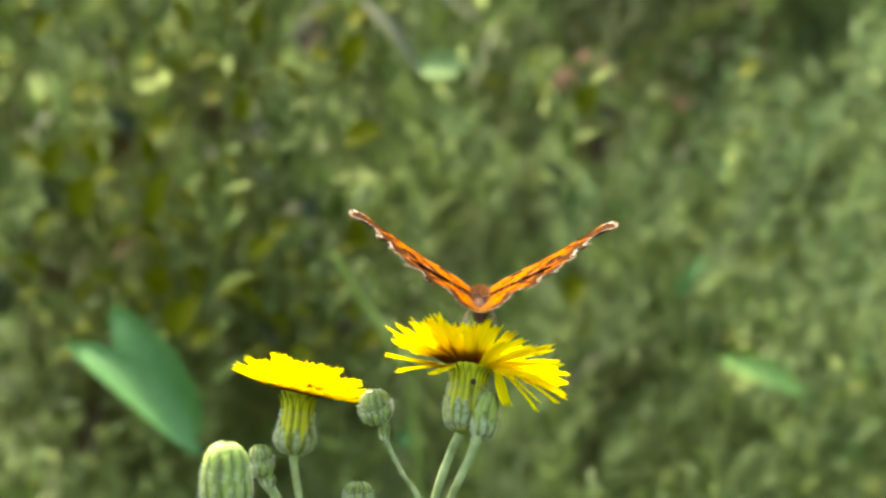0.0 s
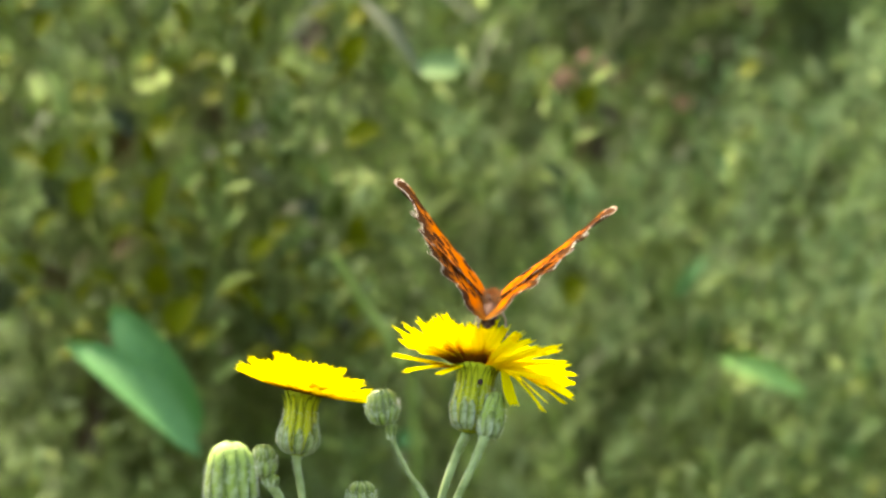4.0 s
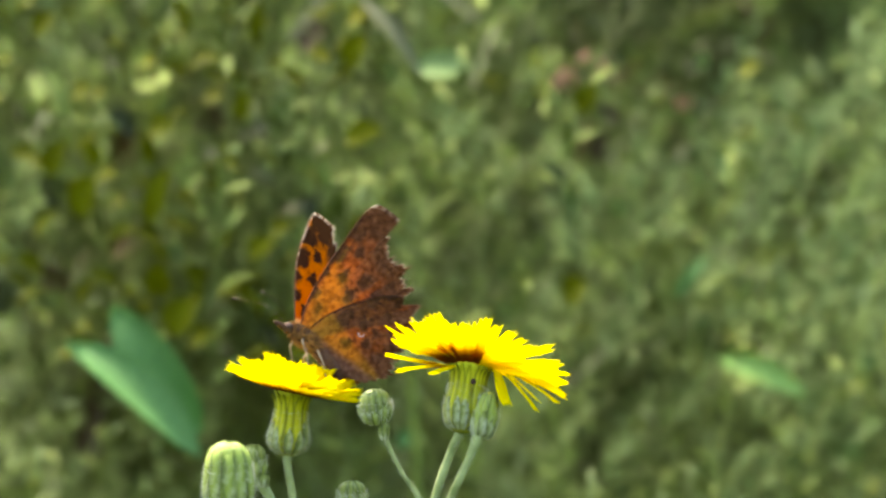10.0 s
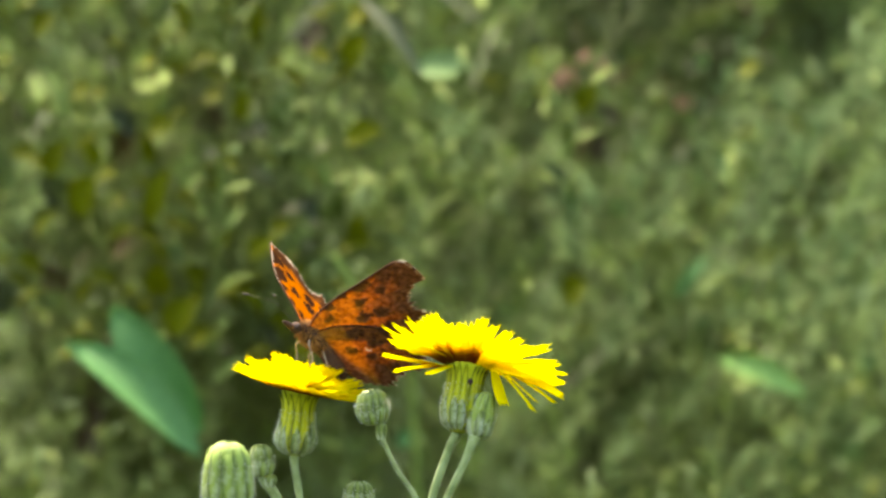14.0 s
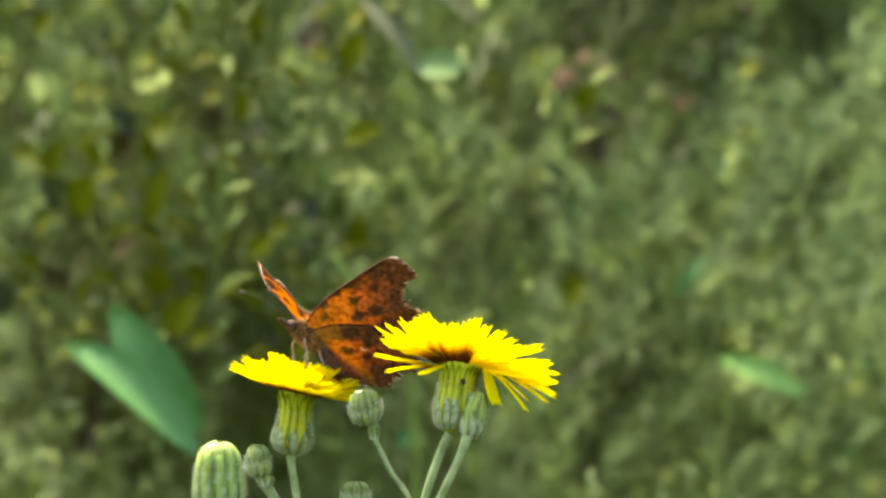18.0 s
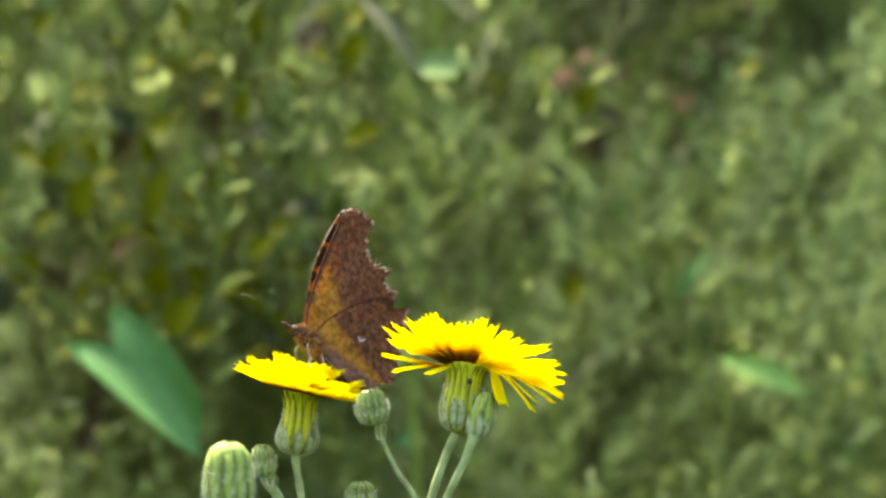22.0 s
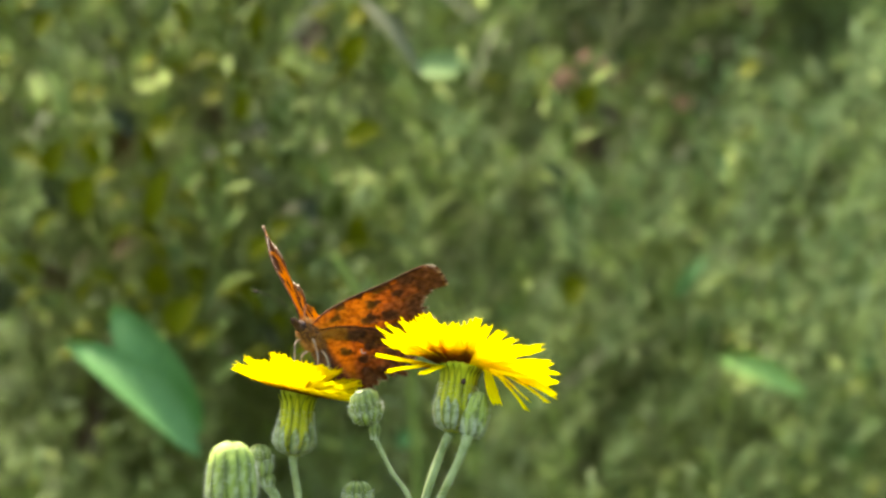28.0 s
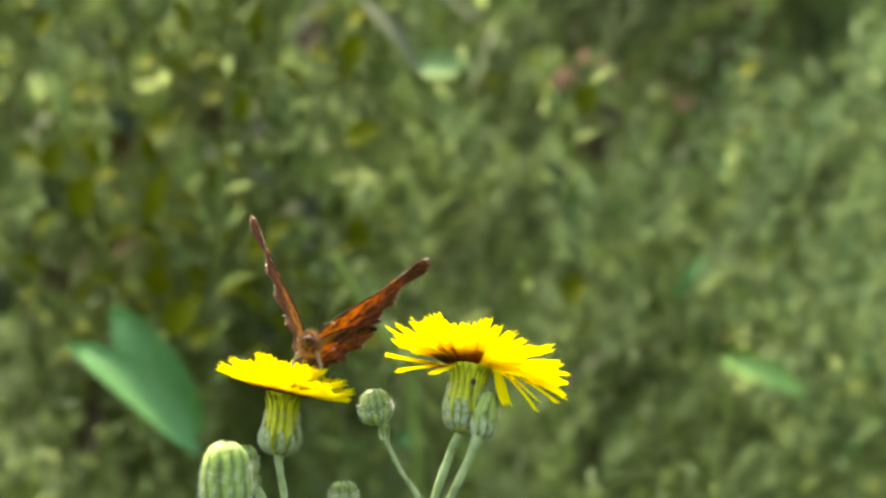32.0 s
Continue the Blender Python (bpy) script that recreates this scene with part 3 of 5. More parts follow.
SMALL_CUP = [(0.45 * MM, 0), (0.65 * MM, 0.8 * MM), (0.75 * MM, 1.8 * MM), (0.55 * MM, 2.6 * MM)]
calyx(plant_a, axis_frame(Vector((-0.00912, -0.0165, 0.72044)) - plant_a.location, (0.0, -0.1, 1)), SMALL_CUP, 7, 0.001, (M_BRACT_DOWN, M_BRACT_DOWN), 33, name="stem_bract", label="small green bracts below the bud")

bm = bmesh.new()
ellipsoid(bm, Vector((0.00473, -0.0178, 0.72941)) - plant_a.location, (0.00045, 0.00025, 0.0005), 8, 6)
part("blemish", bm, M_EYE, plant_a, "small dark spot on the flower cup")

plant_b = plant("hawkweed with a flat open yellow flower and small buds", BASE_B)
stem_part(plant_b, [(-0.02392, 0.012, 0.71741), (-0.02374, 0.012, 0.71489), (-0.02293, 0.012, 0.71001), (-0.02155, 0.011, 0.69959), (-0.02198, 0.01, 0.6636), (-0.02243, 0.01, 0.51946), BASE_B], [0.0008, 0.00055, 0.0006, 0.0009, 0.0015, 0.002, 0.0024], 4)
stem_part(plant_b, [(-0.02895, 0.008, 0.71395), (-0.02805, 0.008, 0.71269), (-0.02643, 0.008, 0.71017), (-0.02378, 0.01, 0.70324), (-0.02173, 0.011, 0.69418)], [0.0008, 0.0009, 0.0008, 0.0008, 0.0008], 5)
stem_part(plant_b, [(-0.01349, 0.008, 0.70945), (-0.01403, 0.008, 0.70603), (-0.01658, 0.01, 0.69964), (-0.02153, 0.01, 0.68613)], [0.0009, 0.0008, 0.0008, 0.0008], 6)
flower(plant_b, (-0.02392, 0.012, 0.71705), (0.10, 0.03, 1.0), CUP_B, rays_small, 12, tip_over=6.5)
BUD_D = [(0.595 * MM, 0), (1.36 * MM, 0.5 * MM), (1.83 * MM, 2.0 * MM), (1.78 * MM, 3.6 * MM), (1.27 * MM, 4.8 * MM), (0.51 * MM, 5.2 * MM)]
calyx(plant_b, axis_frame(Vector((-0.02904, 0.008, 0.71368)) - plant_b.location, (0.0, -0.05, 1)), BUD_D, 11, 0.0013, (M_BRACT_DOWN, M_BRACT_BUD), 34, outer=7, tip=0.4, curl=0.0003, name="bud", label="small round downy bud", hairs=160)
calyx(plant_b, axis_frame(Vector((-0.02767, 0.007, 0.71218)) - plant_b.location, (0.15, 0, 1)), [(0.5 * MM, 0), (0.8 * MM, 0.7 * MM), (0.85 * MM, 1.4 * MM), (0.4 * MM, 2.0 * MM)], 6, 0.0009, (M_BRACT_DOWN, M_BRACT_DOWN), 35, name="bud", label="tiny green bud")
BUD_E = [(0.738 * MM, 0), (1.64 * MM, 0.5 * MM), (2.13 * MM, 1.8 * MM), (2.05 * MM, 3.2 * MM), (1.31 * MM, 4.1 * MM), (0.492 * MM, 4.3 * MM)]
calyx(plant_b, axis_frame(Vector((-0.01349, 0.008, 0.70873)) - plant_b.location, (0.0, -0.05, 1)), BUD_E, 13, 0.0013, (M_BRACT_DOWN, M_BRACT_BUD), 36, outer=8, tip=0.4, curl=0.0003, name="bud", label="round downy bud", hairs=160)

plant_c = plant("hawkweed stem with one fat pale green bud", BASE_C)
stem_part(plant_c, [(-0.03254, -0.045, 0.71073), (-0.03228, -0.045, 0.70579), (-0.03189, -0.044, 0.66822), (-0.03235, -0.043, 0.53156), BASE_C], [0.0012, 0.001, 0.0014, 0.002, 0.0023], 7)
BUD_C = [(1.2 * MM, 0), (3.02 * MM, 0.63 * MM), (3.75 * MM, 2.31 * MM), (3.7 * MM, 4.41 * MM), (3.42 * MM, 6.72 * MM), (3.19 * MM, 8.4 * MM), (2.58 * MM, 9.66 * MM), (1.57 * MM, 10.3 * MM), (0.448 * MM, 10.4 * MM)]
calyx(plant_c, axis_frame(Vector((-0.03271, -0.045, 0.71056)) - plant_c.location, (0.0, -0.08, 1)), BUD_C, 12, 0.0026, (M_BRACT_BUD, M_BRACT_DOWN), 37, outer=0, tip=0.35, name="bud", label="fat ribbed pale green bud", hairs=400)


# ---- the butterfly ----
def wing_mesh(name, outline, mats, mirror, sink, teeth, seed, fold=0.0):
    """A wing fanned out from its hinge: upper and lower skins and a fringe between them. outline is in millimetres, x outwards, y forwards."""
    rr = random.Random(seed)
    path = spline([(x, y, 0) for x, y in outline], 7)
    n, rings = len(path), [0.04, 0.2, 0.36, 0.5, 0.62, 0.72, 0.8, 0.87, 0.93, 0.965, 1.0]
    hinge = Vector((0.0, outline[0][1] * 0.5 + outline[-1][1] * 0.5, 0))
    vs, att, vein, coast = [], [], [], []
    rag = [rr.uniform(-1, 1) for _ in range(n)]
    veins = {int(n * k / 9 + 5) for k in range(9)}
    for skin in (1, -1):
        for s in rings:
            for i, q in enumerate(path):
                u = i / (n - 1)
                r = s * (1 + (teeth * rag[i] if s > 0.95 and 0.38 < u < 0.9 else 0))
                p = hinge + (q - hinge) * r
                bend = 0.55 * math.sin(u * 30) * s ** 4 + 0.5 * math.sin(s * 2.6) - 0.25 * math.sin(u * 3.1) * s
                bend -= fold * max(0.0, 4.2 - p.x) * min(1.0, max(0.0, -p.y / 5.0))
                lead = u < 0.27
                thick = 0.05 + (0.07 if lead and s > 0.9 else 0.0)
                vs.append(((-1 if mirror else 1) * p.x * 1.05 * MM, p.y * 1.05 * MM, (bend * 0.6 + sink + skin * thick) * MM))
                att.append((p.x, p.y, s))
                coast.append(1.0 if lead else 0.0)
                vein.append(1.0 if i in veins else 0.0)
    fs, mi = [], []
    m = len(rings)
    def quad(a, b, c, d, k, flip):
        fs.append((d, c, b, a) if flip else (a, b, c, d))
        mi.append(k)
    for sk in (0, 1):
        o = sk * m * n
        for j in range(m - 1):
            for i in range(n - 1):
                a = o + j * n + i
                quad(a, a + 1, a + n + 1, a + n, sk, (sk == 1) != mirror)
    for i in range(n - 1):
        a, b = (m - 1) * n + i, (m - 1) * n + i + 1
        quad(a, b, b + m * n, a + m * n, 1 if coast[a] > 0.5 else 2, mirror)
    me = bpy.data.meshes.new(name)
    me.from_pydata(vs, [], fs)
    me.polygons.foreach_set("material_index", mi)
    me.polygons.foreach_set("use_smooth", [True] * len(fs))
    me.attributes.new("wing", "FLOAT_VECTOR", "POINT").data.foreach_set("vector", [c for v in att for c in v])
    me.attributes.new("vein", "FLOAT", "POINT").data.foreach_set("value", vein)
    me.attributes.new("coast", "FLOAT", "POINT").data.foreach_set("value", coast)
    for mat in (*mats, M_FRINGE):
        me.materials.append(mat)
    return me


FORE = [(0, 1.2), (3, 2.5), (7, 3.5), (11, 4.1), (15, 4.3), (18.4, 4.3), (20.8, 4.0), (22.2, 2.9), (22.2, -0.8), (20.9, -0.6), (19.3, -1.1), (17.9, -2.4), (17.0, -4.2), (16.7, -5.6), (17.3, -7.2), (15.9, -7.4), (14.9, -8.0), (14.6, -9.8), (12.8, -9.4), (11.0, -9.6), (7.5, -7.2), (3.5, -4.0), (0, -1.2)]
HIND = [(0, 0.2), (4, -1.0), (8.3, -3.4), (11.8, -6.2), (13.2, -8.8), (12.2, -9.8), (13.8, -12.1), (11.8, -12.1), (11.2, -12.8), (11.8, -14.4), (9.8, -13.7), (8.9, -14.2), (8.8, -15.5), (7.4, -14.5), (6.2, -14.4), (5.0, -15.1), (3.8, -14.6), (2.2, -15.4), (0.2, -13.8), (-1.6, -11.2), (-2.2, -7.5), (-1.6, -3.4), (0, -1.8)]
butterfly = tagged(new("butterfly"), "ragged-winged orange butterfly with black spots and brown undersides", "butterfly")


def build_butterfly():
    bm = bmesh.new()
    ellipsoid(bm, (0, 0.6 * MM, -0.1 * MM), (1.6 * MM, 3.6 * MM, 1.65 * MM), 18, 12)
    thorax = part("thorax", bm, M_BODY, butterfly, "thorax with brown fur")
    rr = random.Random(3)
    spots = []
    for _ in range(1500):
        n = Vector((rr.gauss(0, 1), rr.gauss(0, 1), rr.gauss(0, 1))).normalized()
        spots.append((Vector((n.x * 1.55, 0.6 + n.y * 3.5, n.z * 1.6 - 0.1)) * MM, (n + Vector((0, -0.7, 0))).normalized()))
    mesh_object("fur", hair_mesh(spots, 0.0010, 0.00006, 4), M_FUR, thorax, "brown fur")["kind"] = "stuff"
    bm = bmesh.new()
    pts = spline([(0, -1.8 * MM, -0.5 * MM), (0, -4.5 * MM, -1.2 * MM), (0, -6.6 * MM, -1.7 * MM), (0, -8.2 * MM, -2.2 * MM)], 8)
    rad = [1.25 * MM * (1 - 0.72 * (i / (len(pts) - 1)) ** 2.2) * (1 + 0.05 * math.cos(i * 2.1)) for i in range(len(pts))]
    tube(bm, pts, rad, 14)
    abdomen = part("abdomen", bm, M_TAN, butterfly, "tapering brown abdomen")
    spots = []
    for _ in range(700):
        k, a = rr.randrange(1, len(pts)), rr.uniform(0, 6.28)
        n = Vector((math.cos(a), -0.8, math.sin(a))).normalized()
        spots.append((Vector(pts[k]) + Vector((math.cos(a), 0, math.sin(a))) * rad[k] * 0.97, n))
    mesh_object("fur", hair_mesh(spots, 0.0007, 0.00005, 6), M_TAN, abdomen, "short tan fur")["kind"] = "stuff"
    bm = bmesh.new()
    ellipsoid(bm, (0, 4.3 * MM, -0.7 * MM), (0.95 * MM, 1.0 * MM, 0.95 * MM), 14, 10)
    head = part("head", bm, M_BODY, butterfly, "small dark brown head")
    for s in (-1, 1):
        bm = bmesh.new()
        ellipsoid(bm, (s * 0.68 * MM, 4.5 * MM, -0.65 * MM), (0.40 * MM, 0.52 * MM, 0.55 * MM), 12, 8)
        part("eye", bm, M_EYE, head, "dark round eye")
        bm = bmesh.new()
        pts = spline([(s * 0.3 * MM, 4.9 * MM, -1.1 * MM), (s * 0.33 * MM, 5.9 * MM, -1.1 * MM), (s * 0.26 * MM, 7.0 * MM, -1.1 * MM)], 4)
        tube(bm, pts, [0.35 * MM, 0.4 * MM, 0.42 * MM, 0.42 * MM, 0.4 * MM, 0.36 * MM, 0.3 * MM, 0.22 * MM, 0.1 * MM], 7)
        part("palp", bm, M_BODY, head)
        bm = bmesh.new()
        pts = spline([(s * 0.4 * MM, 4.9 * MM, 0.0), (s * 1.8 * MM, 8.6 * MM, 1.0 * MM), (s * 3.4 * MM, 12.0 * MM, 0.2 * MM), (s * 4.2 * MM, 13.6 * MM, -0.4 * MM)], 8)
        k = len(pts)
        tube(bm, pts, [0.045 * MM if i < k - 6 else 0.2 * MM if i < k - 1 else 0.1 * MM for i in range(k)], 6)
        part("antenna", bm, M_ANT, butterfly, "thin banded antenna with a dark club")
        for y0, y1, out in ((1.6, -0.6, 1.8), (-1.6, -4.2, 2.2)):
            bm = bmesh.new()
            pts = spline([(s * 1.0 * MM, y0 * MM, -1.2 * MM), (s * out * MM, (y0 * 0.8 + y1 * 0.2 + 0.5) * MM, -2.2 * MM), (s * (out + 0.3) * MM, (y0 * 0.45 + y1 * 0.55) * MM, -3.4 * MM), (s * (out + 0.4) * MM, y1 * MM, -5.0 * MM)], 5)
            tube(bm, pts, [0.16 * MM if i < 6 else 0.12 * MM for i in range(len(pts))], 7)
            part("leg", bm, M_LEG, butterfly, "pale tan leg")
    wings = {}
    for side, mirror in (("left", True), ("right", False)):
        fore = mesh_object("forewing", wing_mesh("forewing", FORE, (M_FORE_UP, M_FORE_DOWN), mirror, 0.12, 0.04, 7), None, butterfly, "orange forewing with black spots and a scalloped edge")
        hind = mesh_object("hindwing", wing_mesh("hindwing", HIND, (M_HIND_UP, M_HIND_DOWN), mirror, -0.22, 0.05, 8, 0.13), None, butterfly, "orange hindwing with a deeply ragged edge")
        bm = bmesh.new()
        sgn = -1 if mirror else 1
        arc = [(sgn * (5.2 + 0.55 * math.cos(a)) * MM, (-7.6 + 0.55 * math.sin(a)) * MM, -0.16 * MM) for a in np.linspace(1.9, 4.9, 9)]
        tube(bm, arc, [0.06 * MM + 0.07 * MM * math.sin(math.pi * i / 8) for i in range(9)], 6)
        part("comma_mark", bm, M_MARK, hind, "small white curved mark")
        wings[side] = (fore, hind)
    return wings


WINGS = build_butterfly()


# ---- meadow foliage on the bank ----
def leaf_shape(ratio, fold=0.25, droop=0.25, rows=5):
    """Leaf of unit length along +y: two halves folded on the midrib, arched towards the tip."""
    vs, fs = [], []
    for j in range(rows + 1):
        t = j / rows
        w = ratio * math.sin(math.pi * min(1, t * 0.9 + 0.06)) ** 0.8 if 0 < j < rows else 0.006
        z = 0.12 * math.sin(t * 2.2) - droop * t * t
        vs += [(-w, t, z + fold * w), (0, t, z), (w, t, z + fold * w)]
    for j in range(rows):
        a = j * 3
        fs += [(a, a + 1, a + 4, a + 3), (a + 1, a + 2, a + 5, a + 4)]
    return np.array(vs), np.array(fs)


def leaf_object_mesh(name, ratio, mat, thick=0.02, **kw):
    """A leaf with real thickness and a raised midrib, for things of their own."""
    v, f = leaf_shape(ratio, rows=8, **kw)
    n = len(v)
    vs = np.concatenate([v, v - np.array([0, 0, thick])])
    fs = [tuple(q) for q in f] + [tuple(n + i for i in q[::-1]) for q in f]
    rows = n // 3
    rim = [j * 3 for j in range(rows)] + [(rows - 1) * 3 + 1] + [j * 3 + 2 for j in range(rows - 1, -1, -1)]
    fs += [(b, a, a + n, b + n) for a, b in zip(rim, rim[1:])]
    me = bpy.data.meshes.new(name)
    me.from_pydata([tuple(q) for q in vs], [], fs)
    me.polygons.foreach_set("use_smooth", [True] * len(fs))
    me.materials.append(mat)
    return me


def hash_of(v):
    return (math.sin(v * 7919.7) * 43758.5453) % 1.0


def scatter(name, shape, mats, poses, label, category):
    """One object of many leaves: each pose is (place, yaw, pitch, roll, length)."""
    v, f = shape
    P = np.array([p[:3] for p in poses])
    yaw, pit, rol, ln = (np.array([p[k] for p in poses]) for k in (3, 4, 5, 6))
    cy, sy, cp, sp, cr, sr = np.cos(yaw), np.sin(yaw), np.cos(pit), np.sin(pit), np.cos(rol), np.sin(rol)
    X, Y, Z = (v[None, :, k] * ln[:, None] for k in range(3))
    X, Z = X * cr[:, None] + Z * sr[:, None], -X * sr[:, None] + Z * cr[:, None]
    Y, Z = Y * cp[:, None] - Z * sp[:, None], Y * sp[:, None] + Z * cp[:, None]
    X, Y = X * cy[:, None] - Y * sy[:, None], X * sy[:, None] + Y * cy[:, None]
    W = np.stack([X + P[:, :1], Y + P[:, 1:2], Z + P[:, 2:3]], -1).reshape(-1, 3)
    F = (f[None] + (np.arange(len(P)) * len(v))[:, None, None]).reshape(-1, f.shape[1])
    me = bpy.data.meshes.new(name)
    me.from_pydata(W.tolist(), [], F.tolist())
    tone = np.array([p[7] if len(p) > 7 else hash_of(p[0] + p[2]) for p in poses])
    me.attributes.new("tone", "FLOAT", "POINT").data.foreach_set("value", np.repeat(tone, len(v)))
    return tagged(mesh_object(name, me, mats), label, category, kind="stuff")


def shoots(rr, count, xr, yr, hr, step, size, upright, keep=lambda x, y: True, spread=0.0, lean=(0.0, 0.45), loose=0.6):
    """Leaf poses along slender leaning shoots that stand on the ground, and the shoots' own paths; one tone to a shoot."""
    poses, paths = [], []
    while len(paths) < count:
        x, y = (rr.gauss(0, spread) if spread else rr.uniform(*xr)), rr.uniform(*yr)
        if not xr[0] <= x <= xr[1] or not keep(x, y):
            continue
        z = ground_height(x, y)
        h = rr.uniform(*hr)
        lx, ly = rr.gauss(*lean) * h, rr.gauss(-0.2, 0.3) * h
        paths.append([(x + lx * t * t, y + ly * t * t, z + h * t) for t in (0, 0.35, 0.7, 1.0)])
        t, a, tone = rr.uniform(0.0, 0.1), rr.uniform(0, 6.28), rr.random()
        while t < 1.0:
            a += 2.4 + rr.gauss(0, 0.3)
            poses.append((x + lx * t * t, y + ly * t * t, z + h * t, a, upright + rr.gauss(0, loose), rr.gauss(0, 0.7), size * rr.uniform(0.55, 1.25) * (1.1 - 0.45 * t), tone))
            t += step / h * rr.uniform(0.7, 1.3)
    return poses, paths


def stalk_stuff(name, paths, radius, mat, label):
    vs, fs = [], []
    for path in paths:
        base = len(vs)
        for i, p in enumerate(path):
            r = radius * (1 - 0.2 * i)
            for k in range(3):
                a = 2.1 * k
                vs.append((p[0] + r * math.cos(a), p[1] + r * math.sin(a), p[2]))
        for i in range(len(path) - 1):
            for k in range(3):
                a, b = base + i * 3 + k, base + i * 3 + (k + 1) % 3
                fs.append((a, b, b + 3, a + 3))
    me = bpy.data.meshes.new(name)
    me.from_pydata(vs, [], fs)
    tagged(mesh_object(name, me, mat), label, "stems", kind="stuff")


# gaps between the herbs, with painted shade in them: where they open at one metre behind the flowers, and how wide
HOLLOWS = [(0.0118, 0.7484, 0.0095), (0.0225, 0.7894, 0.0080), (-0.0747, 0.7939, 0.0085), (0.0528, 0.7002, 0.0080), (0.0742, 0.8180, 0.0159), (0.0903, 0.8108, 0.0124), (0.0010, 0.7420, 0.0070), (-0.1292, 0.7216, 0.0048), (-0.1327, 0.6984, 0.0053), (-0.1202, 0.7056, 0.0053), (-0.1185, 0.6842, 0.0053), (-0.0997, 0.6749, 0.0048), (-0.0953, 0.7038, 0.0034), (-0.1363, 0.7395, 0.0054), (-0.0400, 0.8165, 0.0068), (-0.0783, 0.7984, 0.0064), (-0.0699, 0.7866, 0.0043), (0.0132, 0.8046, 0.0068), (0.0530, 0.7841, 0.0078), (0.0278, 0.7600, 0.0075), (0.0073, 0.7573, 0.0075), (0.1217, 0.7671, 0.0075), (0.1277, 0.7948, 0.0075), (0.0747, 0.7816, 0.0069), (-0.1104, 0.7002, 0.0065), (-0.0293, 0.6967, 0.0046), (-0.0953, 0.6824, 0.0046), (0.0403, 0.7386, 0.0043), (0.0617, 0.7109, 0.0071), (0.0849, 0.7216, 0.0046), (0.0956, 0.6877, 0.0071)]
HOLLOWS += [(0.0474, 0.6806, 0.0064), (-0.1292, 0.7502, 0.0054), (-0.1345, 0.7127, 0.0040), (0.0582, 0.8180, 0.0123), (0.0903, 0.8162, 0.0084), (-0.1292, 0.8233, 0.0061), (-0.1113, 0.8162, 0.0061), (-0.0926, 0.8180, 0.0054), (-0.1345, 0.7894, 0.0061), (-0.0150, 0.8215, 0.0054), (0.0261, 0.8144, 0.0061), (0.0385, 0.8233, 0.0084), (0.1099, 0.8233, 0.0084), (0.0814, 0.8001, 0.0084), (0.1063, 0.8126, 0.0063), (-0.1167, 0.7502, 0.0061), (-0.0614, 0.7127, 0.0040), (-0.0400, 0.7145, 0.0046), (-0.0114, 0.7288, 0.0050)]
# clumps of fresher growth, in the same terms
CLUMPS = [(-0.0700, 0.7580, 0.0090), (-0.0600, 0.7450, 0.0090), (-0.0480, 0.7380, 0.0080), (-0.0560, 0.7650, 0.0080), (-0.0650, 0.7320, 0.0080), (-0.0780, 0.7450, 0.0070), (-0.0498, 0.7903, 0.0128), (-0.0168, 0.7056, 0.0064), (-0.0114, 0.6806, 0.0071), (-0.0346, 0.6770, 0.0054), (-0.0346, 0.8108, 0.0075), (-0.0257, 0.7876, 0.0080), (-0.1185, 0.7680, 0.0089), (-0.0310, 0.7698, 0.0075), (-0.1006, 0.7894, 0.0043), (-0.1274, 0.8055, 0.0050), (-0.0596, 0.7698, 0.0082), (0.0029, 0.8073, 0.0057), (0.0082, 0.7876, 0.0075), (0.0171, 0.7698, 0.0082), (0.0367, 0.7698, 0.0068), (0.0974, 0.7876, 0.0082), (0.1135, 0.8019, 0.0082), (0.1045, 0.7698, 0.0082), (0.1331, 0.8108, 0.0082), (0.1295, 0.7859, 0.0050), (0.0903, 0.7573, 0.0096), (0.0706, 0.7698, 0.0068), (0.0995, 0.7091, 0.0061), (0.0805, 0.7248, 0.0039), (0.0503, 0.7068, 0.0064), (0.1108, 0.7348, 0.0057), (-0.0560, 0.7288, 0.0054), (0.0706, 0.6860, 0.0054), (0.0528, 0.7270, 0.0061), (-0.1238, 0.7288, 0.0046), (-0.0168, 0.7430, 0.0054)]
BRONZE = [(0.0706, 0.8126, 0.0196), (0.0528, 0.8180, 0.0161), (0.0903, 0.8180, 0.0143), (0.0492, 0.7823, 0.0080), (-0.0899, 0.7752, 0.0071), (-0.1095, 0.7395, 0.0089)]


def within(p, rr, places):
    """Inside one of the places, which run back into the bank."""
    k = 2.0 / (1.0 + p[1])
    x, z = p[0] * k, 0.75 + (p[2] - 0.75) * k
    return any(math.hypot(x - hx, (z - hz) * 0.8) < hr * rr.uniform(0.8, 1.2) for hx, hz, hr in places)


